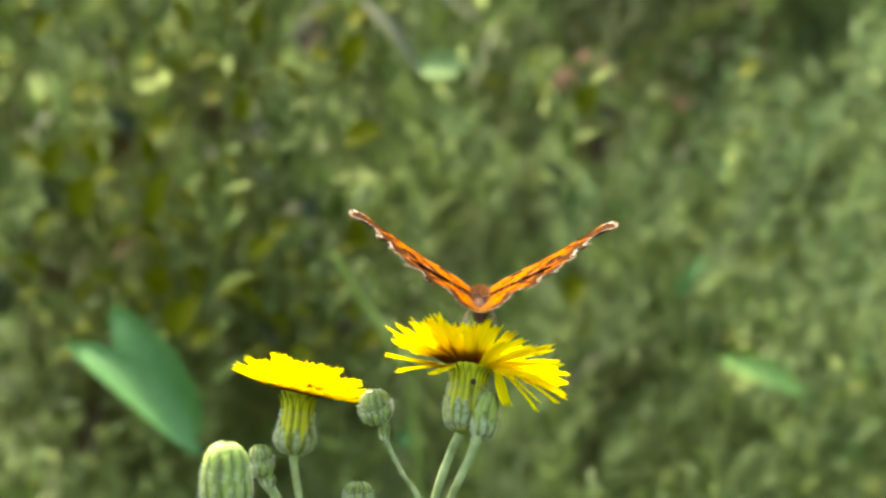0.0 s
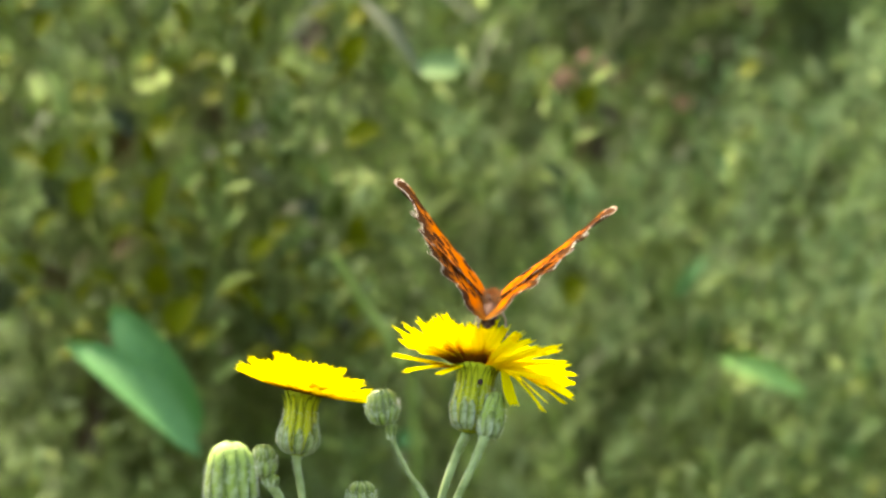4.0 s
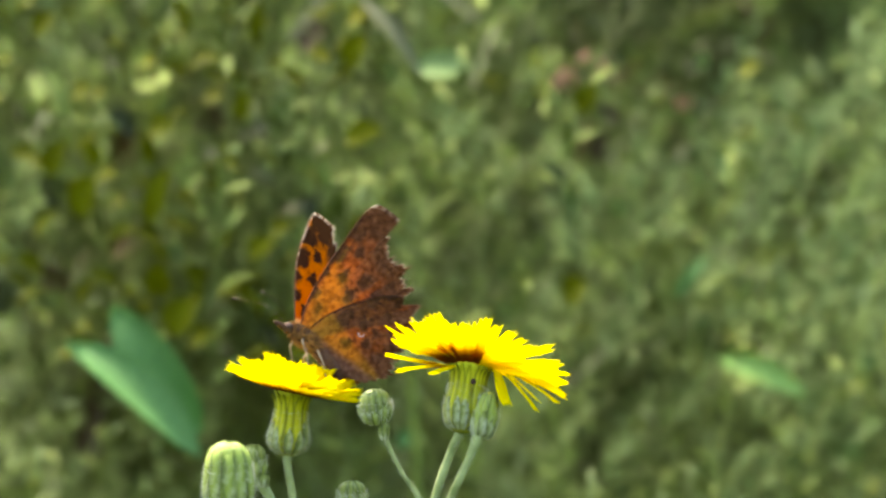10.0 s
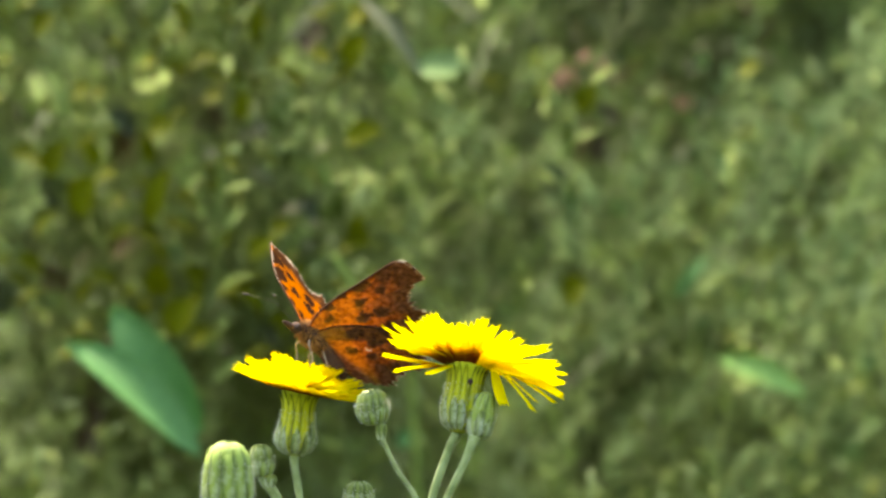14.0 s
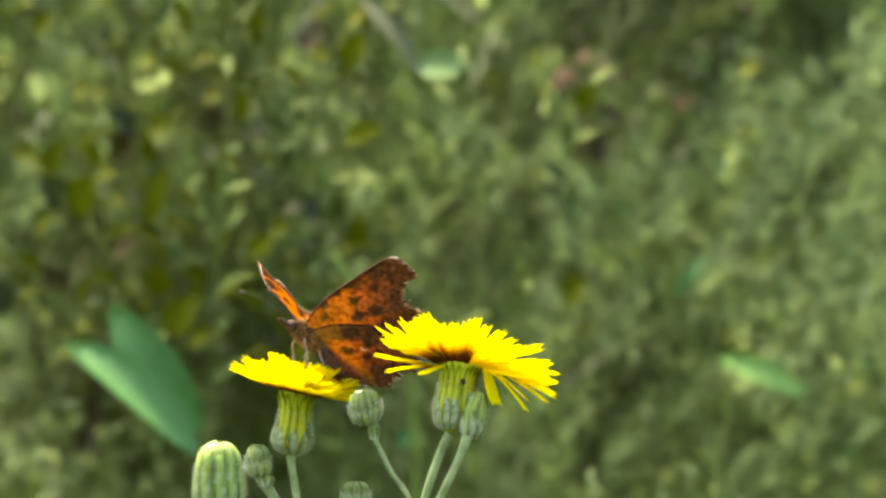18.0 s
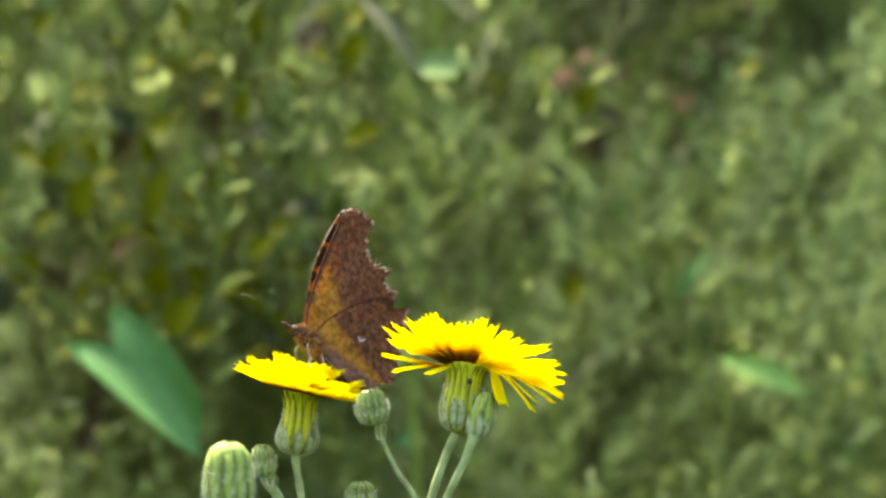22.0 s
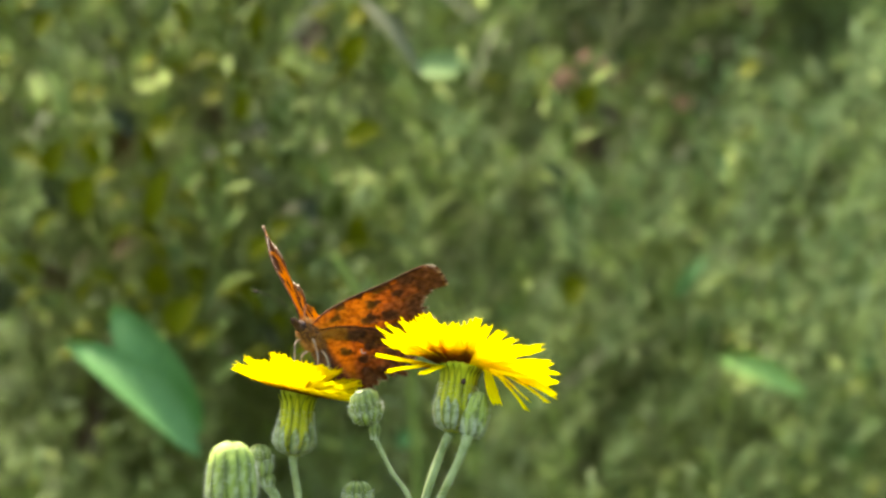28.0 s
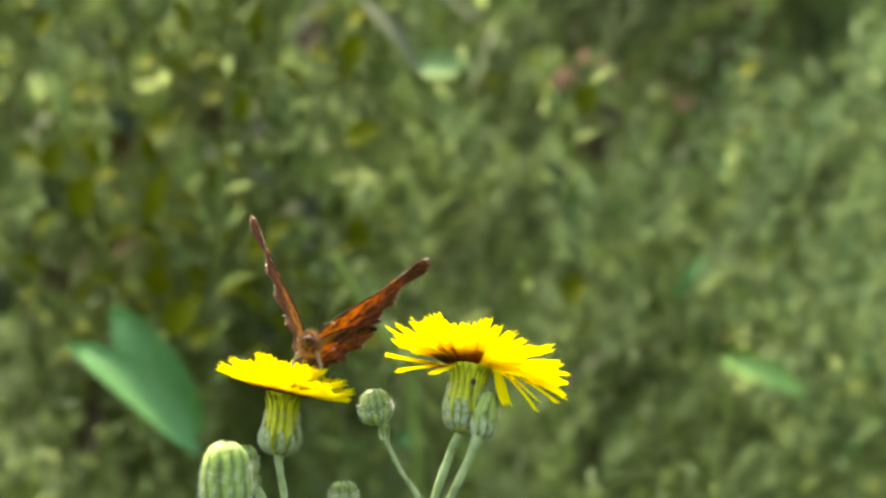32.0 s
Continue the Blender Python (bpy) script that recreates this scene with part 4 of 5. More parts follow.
def build_bank():
    rr = random.Random(21)
    broad, oval, narrow = leaf_shape(0.12, rows=3), leaf_shape(0.17, 0.15, 0.4, 3), leaf_shape(0.07, 0.3, 0.4, 3)
    blade, straw = leaf_shape(0.022, 0.4, 0.55, 6), leaf_shape(0.010, 0.4, 0.45, 6)
    # close stretch behind the flowers: broad-leaved herbs west, narrow grey-green ones east
    west = lambda x, y: x < 0.03 + rr.gauss(0, 0.07)
    east = lambda x, y: x > 0.03 + rr.gauss(0, 0.07)
    p1, s1 = shoots(rr, 600, (-0.9, 0.4), (0.72, 1.6), (0.12, 0.36), 0.0026, 0.0115, 0.40, west, 0.28, (0.12, 0.40), 0.6)
    p2, s2 = shoots(rr, 640, (-0.3, 0.9), (0.72, 1.6), (0.12, 0.38), 0.0020, 0.0140, 0.8, east, 0.28, (0.42, 0.22), 0.4)
    p3, s3 = shoots(rr, 420, (-0.9, 0.9), (0.72, 1.55), (0.10, 0.32), 0.0040, 0.0085, 0.3, spread=0.28)
    p6, s6 = shoots(rr, 330, (-0.4, 0.4), (0.82, 1.12), (0.20, 0.36), 0.0034, 0.0115, 0.35, spread=0.2)
    # fine low growth in front of them, west of the flowers
    low = random.Random(58)
    p7, s7 = shoots(low, 350, (-0.125, 0.02), (0.82, 1.0), (0.26, 0.40), 0.0028, 0.0105, 0.6)
    fine_part = [p for p in p7 if p[2] < 0.785 - 0.05 * low.random() and not (low.random() < 0.6 and within(p, low, HOLLOWS))]
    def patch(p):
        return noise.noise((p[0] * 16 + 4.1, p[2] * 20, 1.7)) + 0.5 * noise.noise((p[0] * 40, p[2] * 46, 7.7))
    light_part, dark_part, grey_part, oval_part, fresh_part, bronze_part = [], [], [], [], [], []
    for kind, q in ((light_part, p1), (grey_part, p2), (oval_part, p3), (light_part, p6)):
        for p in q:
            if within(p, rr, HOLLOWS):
                # leaves deep in a gap turn dark, shade put into their colour
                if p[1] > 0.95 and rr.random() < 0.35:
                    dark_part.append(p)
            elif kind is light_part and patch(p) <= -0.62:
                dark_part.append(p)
            elif rr.random() < 0.95 and within(p, rr, BRONZE):
                bronze_part.append(p)
            elif rr.random() < 0.7 and within(p, rr, CLUMPS):
                fresh_part.append(p)
            elif kind is light_part or patch((p[0] + 0.3, 0, p[2])) > -0.62:
                kind.append(p)
    scatter("fresh_foliage", narrow, M_FRESH, fresh_part, "light green feathery tips of meadow herbs", "foliage")
    scatter("bronze_foliage", narrow, M_BRONZE, bronze_part, "dull bronze-green narrow leaves", "foliage")
    scatter("herb_foliage", broad, M_HERB, light_part, "dense olive and yellow-green leaves of meadow herbs", "foliage")
    scatter("bramble_foliage", broad, M_DUSK, dark_part, "dark olive leaves in patches, and as painted shade in gaps between the herbs", "foliage")
    scatter("bedstraw_foliage", narrow, M_GREY, grey_part, "feathery grey-green narrow leaves of meadow herbs", "foliage")
    scatter("vetch_foliage", narrow, M_FRESH, fine_part, "fine grey-green leaves of low herbs", "foliage")
    scatter("clover_foliage", oval, M_HERB, oval_part, "small oval green leaves of low meadow herbs", "foliage")
    stalk_stuff("herb_stems", s1 + s2 + s3 + s6 + s7, 0.0003, M_STEM_BG, "thin olive stems of meadow herbs")
    straws = []
    for _ in range(420):
        x, y = rr.gauss(0, 0.2), rr.uniform(0.9, 1.35)
        straws.append((x, y, rr.uniform(0.58, 0.86), rr.uniform(0, 6.28), rr.uniform(-0.2, 1.1), rr.gauss(0, 0.4), rr.uniform(0.05, 0.12)))
    scatter("bank_grass", straw, M_GRASS, straws, "slanting grass blades among the herbs", "grass")
    # wider bank, and the verge
    far = lambda x, y: abs(x) > 0.3 + rr.random() * 0.3 or y > 1.45
    p4, s4 = shoots(rr, 1800, (-4.0, 4.0), (0.4, 4.4), (0.12, 0.42), 0.022, 0.042, 0.3, far)
    p5, s5 = shoots(rr, 1300, (-4.0, 4.0), (0.4, 4.4), (0.15, 0.45), 0.02, 0.042, 0.55, far)
    scatter("bank_foliage", broad, M_HERB, p4, "dense green leaves of herbs on the bank", "foliage")
    scatter("bank_foliage", narrow, M_GREY, p5, "grey-green narrow leaves of herbs on the bank", "foliage")
    stalk_stuff("bank_stems", s4 + s5, 0.0006, M_STEM_BG, "thin stems of herbs on the bank")
    grass = []
    for _ in range(32000):
        x, y = rr.gauss(0, 2.6), rr.gauss(0.3, 2.6)
        if abs(x) < 0.4 and 0.6 < y < 1.5:
            continue
        L = rr.uniform(0.10, 0.30) * (0.35 if math.hypot(x, y + 1.0) < 0.25 else 1.0)
        grass.append((x, y, ground_height(x, y) - 0.01, rr.uniform(0, 6.28), rr.uniform(1.0, 1.5), rr.gauss(0, 0.2), L))
    scatter("meadow_grass", blade, M_GRASS, grass, "green and straw-coloured grass blades of the verge", "grass")


build_bank()


def herb_shoots():
    """Leafy shoots that lean out of the bank, each a plant with its own stem and leaves."""
    rr = random.Random(77)
    kinds = [("herb_shoot", 0.13, M_OLIVE, 0.014, 0.0050, "leafy olive-green herb shoot leaning out of the bank"),
             ("bedstraw_shoot", 0.07, M_GREY_ONE, 0.019, 0.0040, "feathery grey-green shoot with narrow leaves")]
    for k in range(96):
        x = rr.uniform(-0.19, 0.19)
        name, ratio, mat, size, step, label = kinds[1 if x > rr.gauss(0.02, 0.06) else 0]
        y = rr.uniform(0.72, 1.12)
        z = ground_height(x, y)
        top = rr.uniform(0.60, 0.86) + (y - 0.75) * 0.1
        h = max(0.10, top - z)
        e = new(name)
        e.location = (x, y, z)
        tagged(e, label, "plant", "leafy shoots on the bank")
        lx, ly = rr.gauss(0.30 if x > 0.02 else 0.0, 0.22) * h, rr.gauss(-0.15, 0.15) * h
        bm = bmesh.new()
        tube(bm, [(lx * t * t, ly * t * t, h * t) for t in (0, 0.25, 0.5, 0.75, 1.0)], [0.0006, 0.00055, 0.0005, 0.0004, 0.0002], 6)
        part("stem", bm, M_STEM_BG, e)
        me = leaf_of(mat, ratio)
        t = max(0.0, (0.62 - z) / h)
        a = rr.uniform(0, 6.28)
        while t < 1.0:
            a += 2.4 + rr.gauss(0, 0.4)
            here = (x + lx * t * t, y + ly * t * t, z + h * t)
            if within(here, rr, HOLLOWS):
                t += step / h
                continue
            m = Matrix.Translation((lx * t * t, ly * t * t, h * t)) @ Euler((rr.gauss(0.85, 0.35), rr.gauss(0, 0.5), a)).to_matrix().to_4x4() @ Matrix.Diagonal((size * rr.uniform(0.6, 1.2) * (1.1 - 0.4 * t),) * 3 + (1,))
            mesh_object("leaf", me, None, e, "", m)
            t += step / h * rr.uniform(0.7, 1.3)


# ---- single leaves and blossoms that stand out on the bank ----
LEAF = {}


def leaf_of(mat, ratio, **kw):
    key = (mat.name, ratio)
    if key not in LEAF:
        LEAF[key] = leaf_object_mesh("leaf", ratio, mat, **kw)
    return LEAF[key]


def leaf_on(e, a, b, ratio, mat, turn=0.0, lift=0.55):
    """A leaf blade from a to b on the plant e, facing out of the bank."""
    d = b - a
    face = Vector((0, -1, lift)).normalized()
    y = d.normalized()
    z = (face - y * face.dot(y)).normalized()
    m = Matrix.Translation(a - e.location) @ Matrix((y.cross(z), y, z)).transposed().to_4x4() @ Matrix.Rotation(radians(turn), 4, "Y") @ Matrix.Diagonal((d.length,) * 3 + (1,))
    mesh_object("leaf", leaf_of(mat, ratio), None, e, "", m)
    return y * d.length * 0.04


def single_leaf(a, b, ratio, mat, label, turn=0.0, name="broad_leaf_plant", category="plant", group="single broad leaves on the bank", lift=0.55):
    """A plant of one showing leaf, its blade running from a to b, on a stalk down to the ground."""
    a, b = Vector(a), Vector(b)
    fx = a.x + (hash_of(a.z) - 0.5) * 0.12
    foot = rooted(fx, a.z)
    e = new(name)
    e.location = foot
    tagged(e, label, category, group)
    inside = leaf_on(e, a, b, ratio, mat, turn, lift)
    bm = bmesh.new()
    mid = (a - foot) * 0.6 + Vector(((hash_of(a.x) - 0.5) * 0.06, 0.012, 0))
    tube(bm, spline([(0, 0, 0), mid, a - foot + inside], 6), 0.00045, 6)
    part("stalk", bm, M_STEM_BG, e)
    return e


herb_shoots()
dock = single_leaf((-0.05780, 0.5, 0.70117), (-0.08696, 0.5, 0.73060), 0.15, M_DEEP, "large smooth green leaves of a dock among the herbs", 8, "dock_plant", "leaf", lift=0.8)
leaf_on(dock, Vector((-0.05743, 0.508, 0.70642)), Vector((-0.07962, 0.508, 0.73668)), 0.17, M_DEEP, -14, 0.35)
single_leaf((-0.00849, 0.7, 0.79837), (0.00879, 0.7, 0.79988), 0.26, M_GREY_ONE, "soft grey-green oval leaf", lift=0.5)
single_leaf((-0.0219, 0.66, 0.8160), (-0.0048, 0.65, 0.7970), 0.085, M_STRAW, "pale strap-shaped grass leaf", lift=1.0)
single_leaf((-0.0437, 0.8, 0.8092), (-0.0321, 0.8, 0.8230), 0.10, M_STRAW, "pale strap-shaped grass leaf", lift=0.8)
single_leaf((-0.03397, 0.7, 0.75743), (-0.03579, 0.7, 0.76456), 0.40, M_PALE, "small pale mint leaf")
single_leaf((0.07586, 0.75, 0.71972), (0.10115, 0.75, 0.71113), 0.15, M_FRESH_ONE, "fresh green leaf among feathery stems")
single_leaf((0.06305, 0.72, 0.73665), (0.07118, 0.72, 0.74831), 0.10, M_DEEP, "upright blue-green leaf on the bank")
single_leaf((-0.01274, 0.7, 0.69708), (-0.00591, 0.7, 0.70087), 0.34, M_DEEP, "small deep green leaf")
for lx, lz, mx, mz, wide in [(-0.0527, 0.8081, -0.0519, 0.8190, 0.20), (-0.1149, 0.8105, -0.1096, 0.8159, 0.40), (-0.0570, 0.7859, -0.0554, 0.7937, 0.28), (-0.0829, 0.7827, -0.0758, 0.7858, 0.40), (-0.1026, 0.7589, -0.0988, 0.7707, 0.30), (-0.0829, 0.7573, -0.0779, 0.7723, 0.20), (-0.0273, 0.8013, -0.0228, 0.8100, 0.35), (-0.0276, 0.7803, -0.0177, 0.7842, 0.35), (-0.0769, 0.7263, -0.0703, 0.7359, 0.40), (-0.0546, 0.7478, -0.0481, 0.7525, 0.40), (-0.1110, 0.7708, -0.1067, 0.7802, 0.30), (-0.0935, 0.7533, -0.0869, 0.7565, 0.30), (0.0343, 0.7359, 0.0389, 0.7415, 0.50), (-0.0483, 0.7541, -0.0431, 0.7573, 0.40), (-0.0967, 0.7732, -0.1004, 0.7802, 0.30), (0.0383, 0.7883, 0.0421, 0.7961, 0.35), (-0.0713, 0.7240, -0.0648, 0.7264, 0.40), (0.0835, 0.7994, 0.0880, 0.8016, 0.40), (-0.1038, 0.7930, -0.0988, 0.7961, 0.40)]:
    single_leaf((lx * 0.94, 0.67, 0.75 + (lz - 0.75) * 0.94), (mx * 0.94, 0.665, 0.75 + (mz - 0.75) * 0.94), wide, M_LIME, "bright yellow-green leaf on the bank")
lime_rnd = random.Random(9)
for _ in range(130):
    lx, lz = -0.02 - abs(lime_rnd.gauss(0, 0.06)), 0.75 + lime_rnd.uniform(-0.03, 0.07)
    ang, ln = lime_rnd.uniform(0.4, 2.8), lime_rnd.uniform(0.003, 0.0085)
    single_leaf((lx, 0.68, lz), (lx + ln * math.cos(ang), 0.67, lz + ln * math.sin(ang)), lime_rnd.choice((0.15, 0.22, 0.3)), M_LIME, "bright yellow-green leaf on the bank")
for lx, lz, mx, mz, wide in [(-0.1201, 0.7651, -0.1066, 0.7733, 0.35), (-0.1234, 0.7833, -0.1264, 0.7684, 0.30), (-0.0902, 0.7983, -0.0751, 0.8048, 0.30), (-0.0438, 0.7800, -0.0503, 0.7948, 0.30), (-0.0322, 0.7717, -0.0155, 0.7733, 0.25), (-0.0753, 0.7684, -0.0635, 0.7750, 0.30), (-0.0372, 0.7684, -0.0437, 0.7750, 0.30), (-0.1201, 0.8016, -0.1099, 0.7899, 0.30), (-0.0803, 0.7817, -0.0950, 0.7866, 0.25), (-0.1102, 0.7303, -0.1198, 0.7369, 0.30)]:
    single_leaf((lx, 0.86, lz), (mx, 0.85, mz), wide, M_OLIVE, "soft olive-green leaf on the bank")
for lx, lz, mx, mz, wide in [(-0.0882, 0.7823, -0.0927, 0.7894, 0.30), (-0.0568, 0.7823, -0.0503, 0.7846, 0.30), (-0.1082, 0.7614, -0.1127, 0.7694, 0.40), (-0.0697, 0.7751, -0.0623, 0.7790, 0.35), (0.0732, 0.7855, 0.0762, 0.7918, 0.30), (-0.0472, 0.7245, -0.0535, 0.7277, 0.40), (0.0323, 0.7662, 0.0306, 0.7726, 0.40), (-0.1235, 0.7309, -0.1247, 0.7406, 0.30)]:
    single_leaf((lx, 0.80, lz), (mx, 0.79, mz), wide, M_PALE, "pale grey-green leaf on the bank")
for lx, lz, mx, mz, wide in [(0.0436, 0.7751, 0.0462, 0.7840, 0.16), (0.0512, 0.7850, 0.0455, 0.7930, 0.14), (-0.1008, 0.6976, -0.0989, 0.7141, 0.20), (-0.0417, 0.8076, -0.0350, 0.8156, 0.30), (-0.0663, 0.7813, -0.0710, 0.7927, 0.30), (-0.0975, 0.7075, -0.0956, 0.7240, 0.20), (-0.1041, 0.6878, -0.1005, 0.7011, 0.25)]:
    single_leaf((lx, 0.84, lz), (mx, 0.83, mz), wide, M_MAROON, "dull maroon leaf on the bank")
for lx, lz, mx, mz, wide in [(-0.0932, 0.7729, -0.0889, 0.7858, 0.25), (-0.0948, 0.7485, -0.0848, 0.7550, 0.30), (-0.1062, 0.7388, -0.1221, 0.7437, 0.20), (0.0383, 0.7770, 0.0415, 0.7850, 0.20)]:
    single_leaf((lx, 0.82, lz), (mx, 0.81, mz), wide, M_RUST, "withered rusty leaf on the bank")


def blossom(at, size):
    """A small round pink head of many narrow florets on a stalk."""
    at = Vector(at)
    foot = rooted(at.x, at.z)
    e = new("pink_wildflower")
    e.location = foot
    tagged(e, "faded pink wildflower head on a thin stalk", "wildflower", "pink wildflowers on the bank")
    rr = random.Random(int(at.x * 9000))
    bm = bmesh.new()
    ellipsoid(bm, at - foot, (size * 0.6,) * 3, 10, 7)
    part("flower_head", bm, M_PINK, e)
    me = leaf_of(M_PINK, 0.18)
    for _ in range(26):
        n = Vector((rr.gauss(0, 1), rr.gauss(0, 1), rr.gauss(0.4, 1))).normalized()
        mesh_object("floret", me, None, e, "", axis_frame(at - foot, n) @ Matrix.Rotation(radians(90), 4, "X") @ Matrix.Diagonal((size * 1.2,) * 3 + (1,)))
    bm = bmesh.new()
    tube(bm, spline([(0, 0, 0), (at - foot) * 0.5 + Vector((0.01, 0.03, 0)), at - foot], 6), 0.0003, 6)
    part("stalk", bm, M_STEM_BG, e)


blossom((0.04207, 0.8, 0.80282), 0.0038)
blossom((0.03484, 0.8, 0.79752), 0.0036)
blossom((0.0722, 0.9, 0.79288), 0.0028)


def feather_shoot(a, b, mat, size, label, seed):
    """A leafy shoot that shows from a up to its tip b; narrow leaves splay from the stem all along."""
    rr = random.Random(seed)
    a, b = Vector(a), Vector(b)
    foot = rooted(a.x - (b.x - a.x) * 0.4, a.z)
    e = new("feathery_shoot")
    e.location = foot
    tagged(e, label, "plant", "leafy shoots on the bank")
    bm = bmesh.new()
    path = spline([(0, 0, 0), (a - foot) * 0.6, a - foot, (a + b) * 0.5 - foot + Vector((rr.gauss(0, 0.001), -0.002, 0)), b - foot], 6)
    tube(bm, path, [0.0006 * (1 - 0.75 * i / (len(path) - 1)) for i in range(len(path))], 6)
    part("stem", bm, M_STEM_BG, e)
    me = leaf_of(mat, 0.075)
    t, az, axis = 0.0, rr.uniform(0, 6.28), (b - a).normalized()
    while t < 1.0:
        az += 2.4 + rr.gauss(0, 0.3)
        side = axis.orthogonal().normalized()
        side.rotate(Matrix.Rotation(az, 3, axis))
        d = (axis + side * rr.uniform(0.45, 1.0)).normalized()
        out = Vector((rr.gauss(0, 0.4), -0.8, 0.8)).normalized()
        z = (out - d * out.dot(d)).normalized()
        m = Matrix.Translation(a.lerp(b, t) - foot) @ Matrix((d.cross(z), d, z)).transposed().to_4x4() @ Matrix.Diagonal((size * rr.uniform(0.7, 1.2) * (1.1 - 0.5 * t),) * 3 + (1,))
        mesh_object("leaf", me, None, e, "", m)
        t += 0.0016 / (b - a).length * rr.uniform(0.7, 1.3)


# low and high end of each shoot, at the front of the bank
for k, (lx, lz, mx, mz) in enumerate([(0.0395, 0.7453, 0.0311, 0.7726), (0.0692, 0.7357, 0.0869, 0.7678), (0.0877, 0.7518, 0.0981, 0.7839), (0.0989, 0.7630, 0.1109, 0.7943), (0.1061, 0.7726, 0.1198, 0.8080), (0.0885, 0.7670, 0.0973, 0.7967), (0.1117, 0.7518, 0.1249, 0.7742), (0.0539, 0.7486, 0.0555, 0.7686), (0.0751, 0.7662, 0.0732, 0.7903), (0.0981, 0.7261, 0.0941, 0.7453), (0.0620, 0.7486, 0.0639, 0.7726), (0.0804, 0.7903, 0.0877, 0.8144), (0.1141, 0.7871, 0.1262, 0.8144), (0.1021, 0.7213, 0.1149, 0.7518), (0.0491, 0.7213, 0.0555, 0.7437), (0.0796, 0.7245, 0.0877, 0.7405), (0.0636, 0.6988, 0.0764, 0.7181), (0.0443, 0.6843, 0.0523, 0.7020), (0.0989, 0.6924, 0.1101, 0.7100), (0.0877, 0.6779, 0.0941, 0.6940), (0.1149, 0.7309, 0.1246, 0.7502)]):
    feather_shoot((lx, 0.8, lz), (mx, 0.79, mz), M_GREY_ONE, 0.0085, "feathery grey-green shoot leaning out of the bank", 300 + k)
for k, (lx, lz, mx, mz) in enumerate([(-0.0295, 0.7807, -0.0231, 0.8112), (-0.0424, 0.7710, -0.0456, 0.7967), (-0.0167, 0.7662, -0.0103, 0.7887), (-0.1186, 0.7967, -0.1227, 0.8192), (-0.1074, 0.7983, -0.1122, 0.8192), (-0.0544, 0.7670, -0.0681, 0.7831), (-0.1018, 0.7566, -0.1130, 0.7742), (-0.0360, 0.7534, -0.0231, 0.7662), (-0.0873, 0.7807, -0.0729, 0.7791), (-0.0777, 0.7999, -0.0825, 0.8192), (0.0074, 0.7823, -0.0039, 0.7903), (0.0138, 0.7582, 0.0026, 0.7694), (-0.0584, 0.8015, -0.0616, 0.8192), (-0.1227, 0.7534, -0.1162, 0.7726), (-0.0729, 0.7084, -0.0633, 0.7261), (-0.0504, 0.7309, -0.0392, 0.7453), (-0.1114, 0.7309, -0.1210, 0.7469), (-0.0231, 0.7678, -0.0360, 0.7855), (-0.0103, 0.7309, -0.0231, 0.7534), (-0.0536, 0.7437, -0.0456, 0.7646), (-0.0649, 0.7502, -0.0584, 0.7694), (-0.0857, 0.7453, -0.0793, 0.7646), (-0.0135, 0.7437, -0.0071, 0.7598), (-0.0889, 0.7309, -0.0970, 0.7469)]):
    feather_shoot((lx, 0.8, lz), (mx, 0.79, mz), M_GREY_ONE if k % 3 == 1 else M_OLIVE, 0.0095, "leafy olive-green shoot leaning out of the bank", 400 + k)
for k, (lx, lz, mx, mz) in enumerate([(-0.0705, 0.7309, -0.0649, 0.7502), (-0.0633, 0.7566, -0.0665, 0.7742), (-0.0536, 0.7309, -0.0552, 0.7486), (-0.0504, 0.7646, -0.0440, 0.7791), (-0.0456, 0.7453, -0.0376, 0.7614), (-0.0600, 0.7437, -0.0552, 0.7598), (-0.0360, 0.7341, -0.0344, 0.7502), (-0.0697, 0.7566, -0.0729, 0.7726), (-0.0488, 0.7486, -0.0520, 0.7630), (-0.0584, 0.7213, -0.0504, 0.7341), (-0.0295, 0.7598, -0.0360, 0.7742), (-0.0424, 0.7245, -0.0456, 0.7373), (-0.0777, 0.7181, -0.0697, 0.7309), (-0.0263, 0.7245, -0.0199, 0.7405)]):
    feather_shoot((lx, 0.78, lz), (mx, 0.765, mz), (M_GREY_ONE, M_FRESH_ONE, M_OLIVE)[k % 3], 0.0085, "light grey-green shoot leaning out of the bank", 500 + k)
for k, (lx, lz, ln) in enumerate([(0.0732, 0.7285, 0.0039), (0.1149, 0.7478, 0.0045), (0.1214, 0.7181, 0.0051), (0.1166, 0.6924, 0.0051), (0.0772, 0.7879, 0.0045), (0.0772, 0.7750, 0.0051), (-0.0215, 0.7815, 0.0058), (-0.0552, 0.7831, 0.0051), (-0.0151, 0.7999, 0.0045), (0.0491, 0.7614, 0.0045), (-0.0119, 0.7654, 0.0045), (0.0363, 0.7646, 0.0045), (-0.0135, 0.7261, 0.0039), (0.0732, 0.8031, 0.0039), (-0.1162, 0.7903, 0.0045), (-0.1050, 0.7261, 0.0039)]):
    single_leaf((lx, 0.8, lz - ln * 0.5), (lx + (hash_of(lx) - 0.5) * ln, 0.795, lz + ln * 0.5), 0.34, M_OLIVE if lx < -0.05 else M_GREY_ONE, "pale grey-green leaf on the bank")


pale_rnd = random.Random(31)
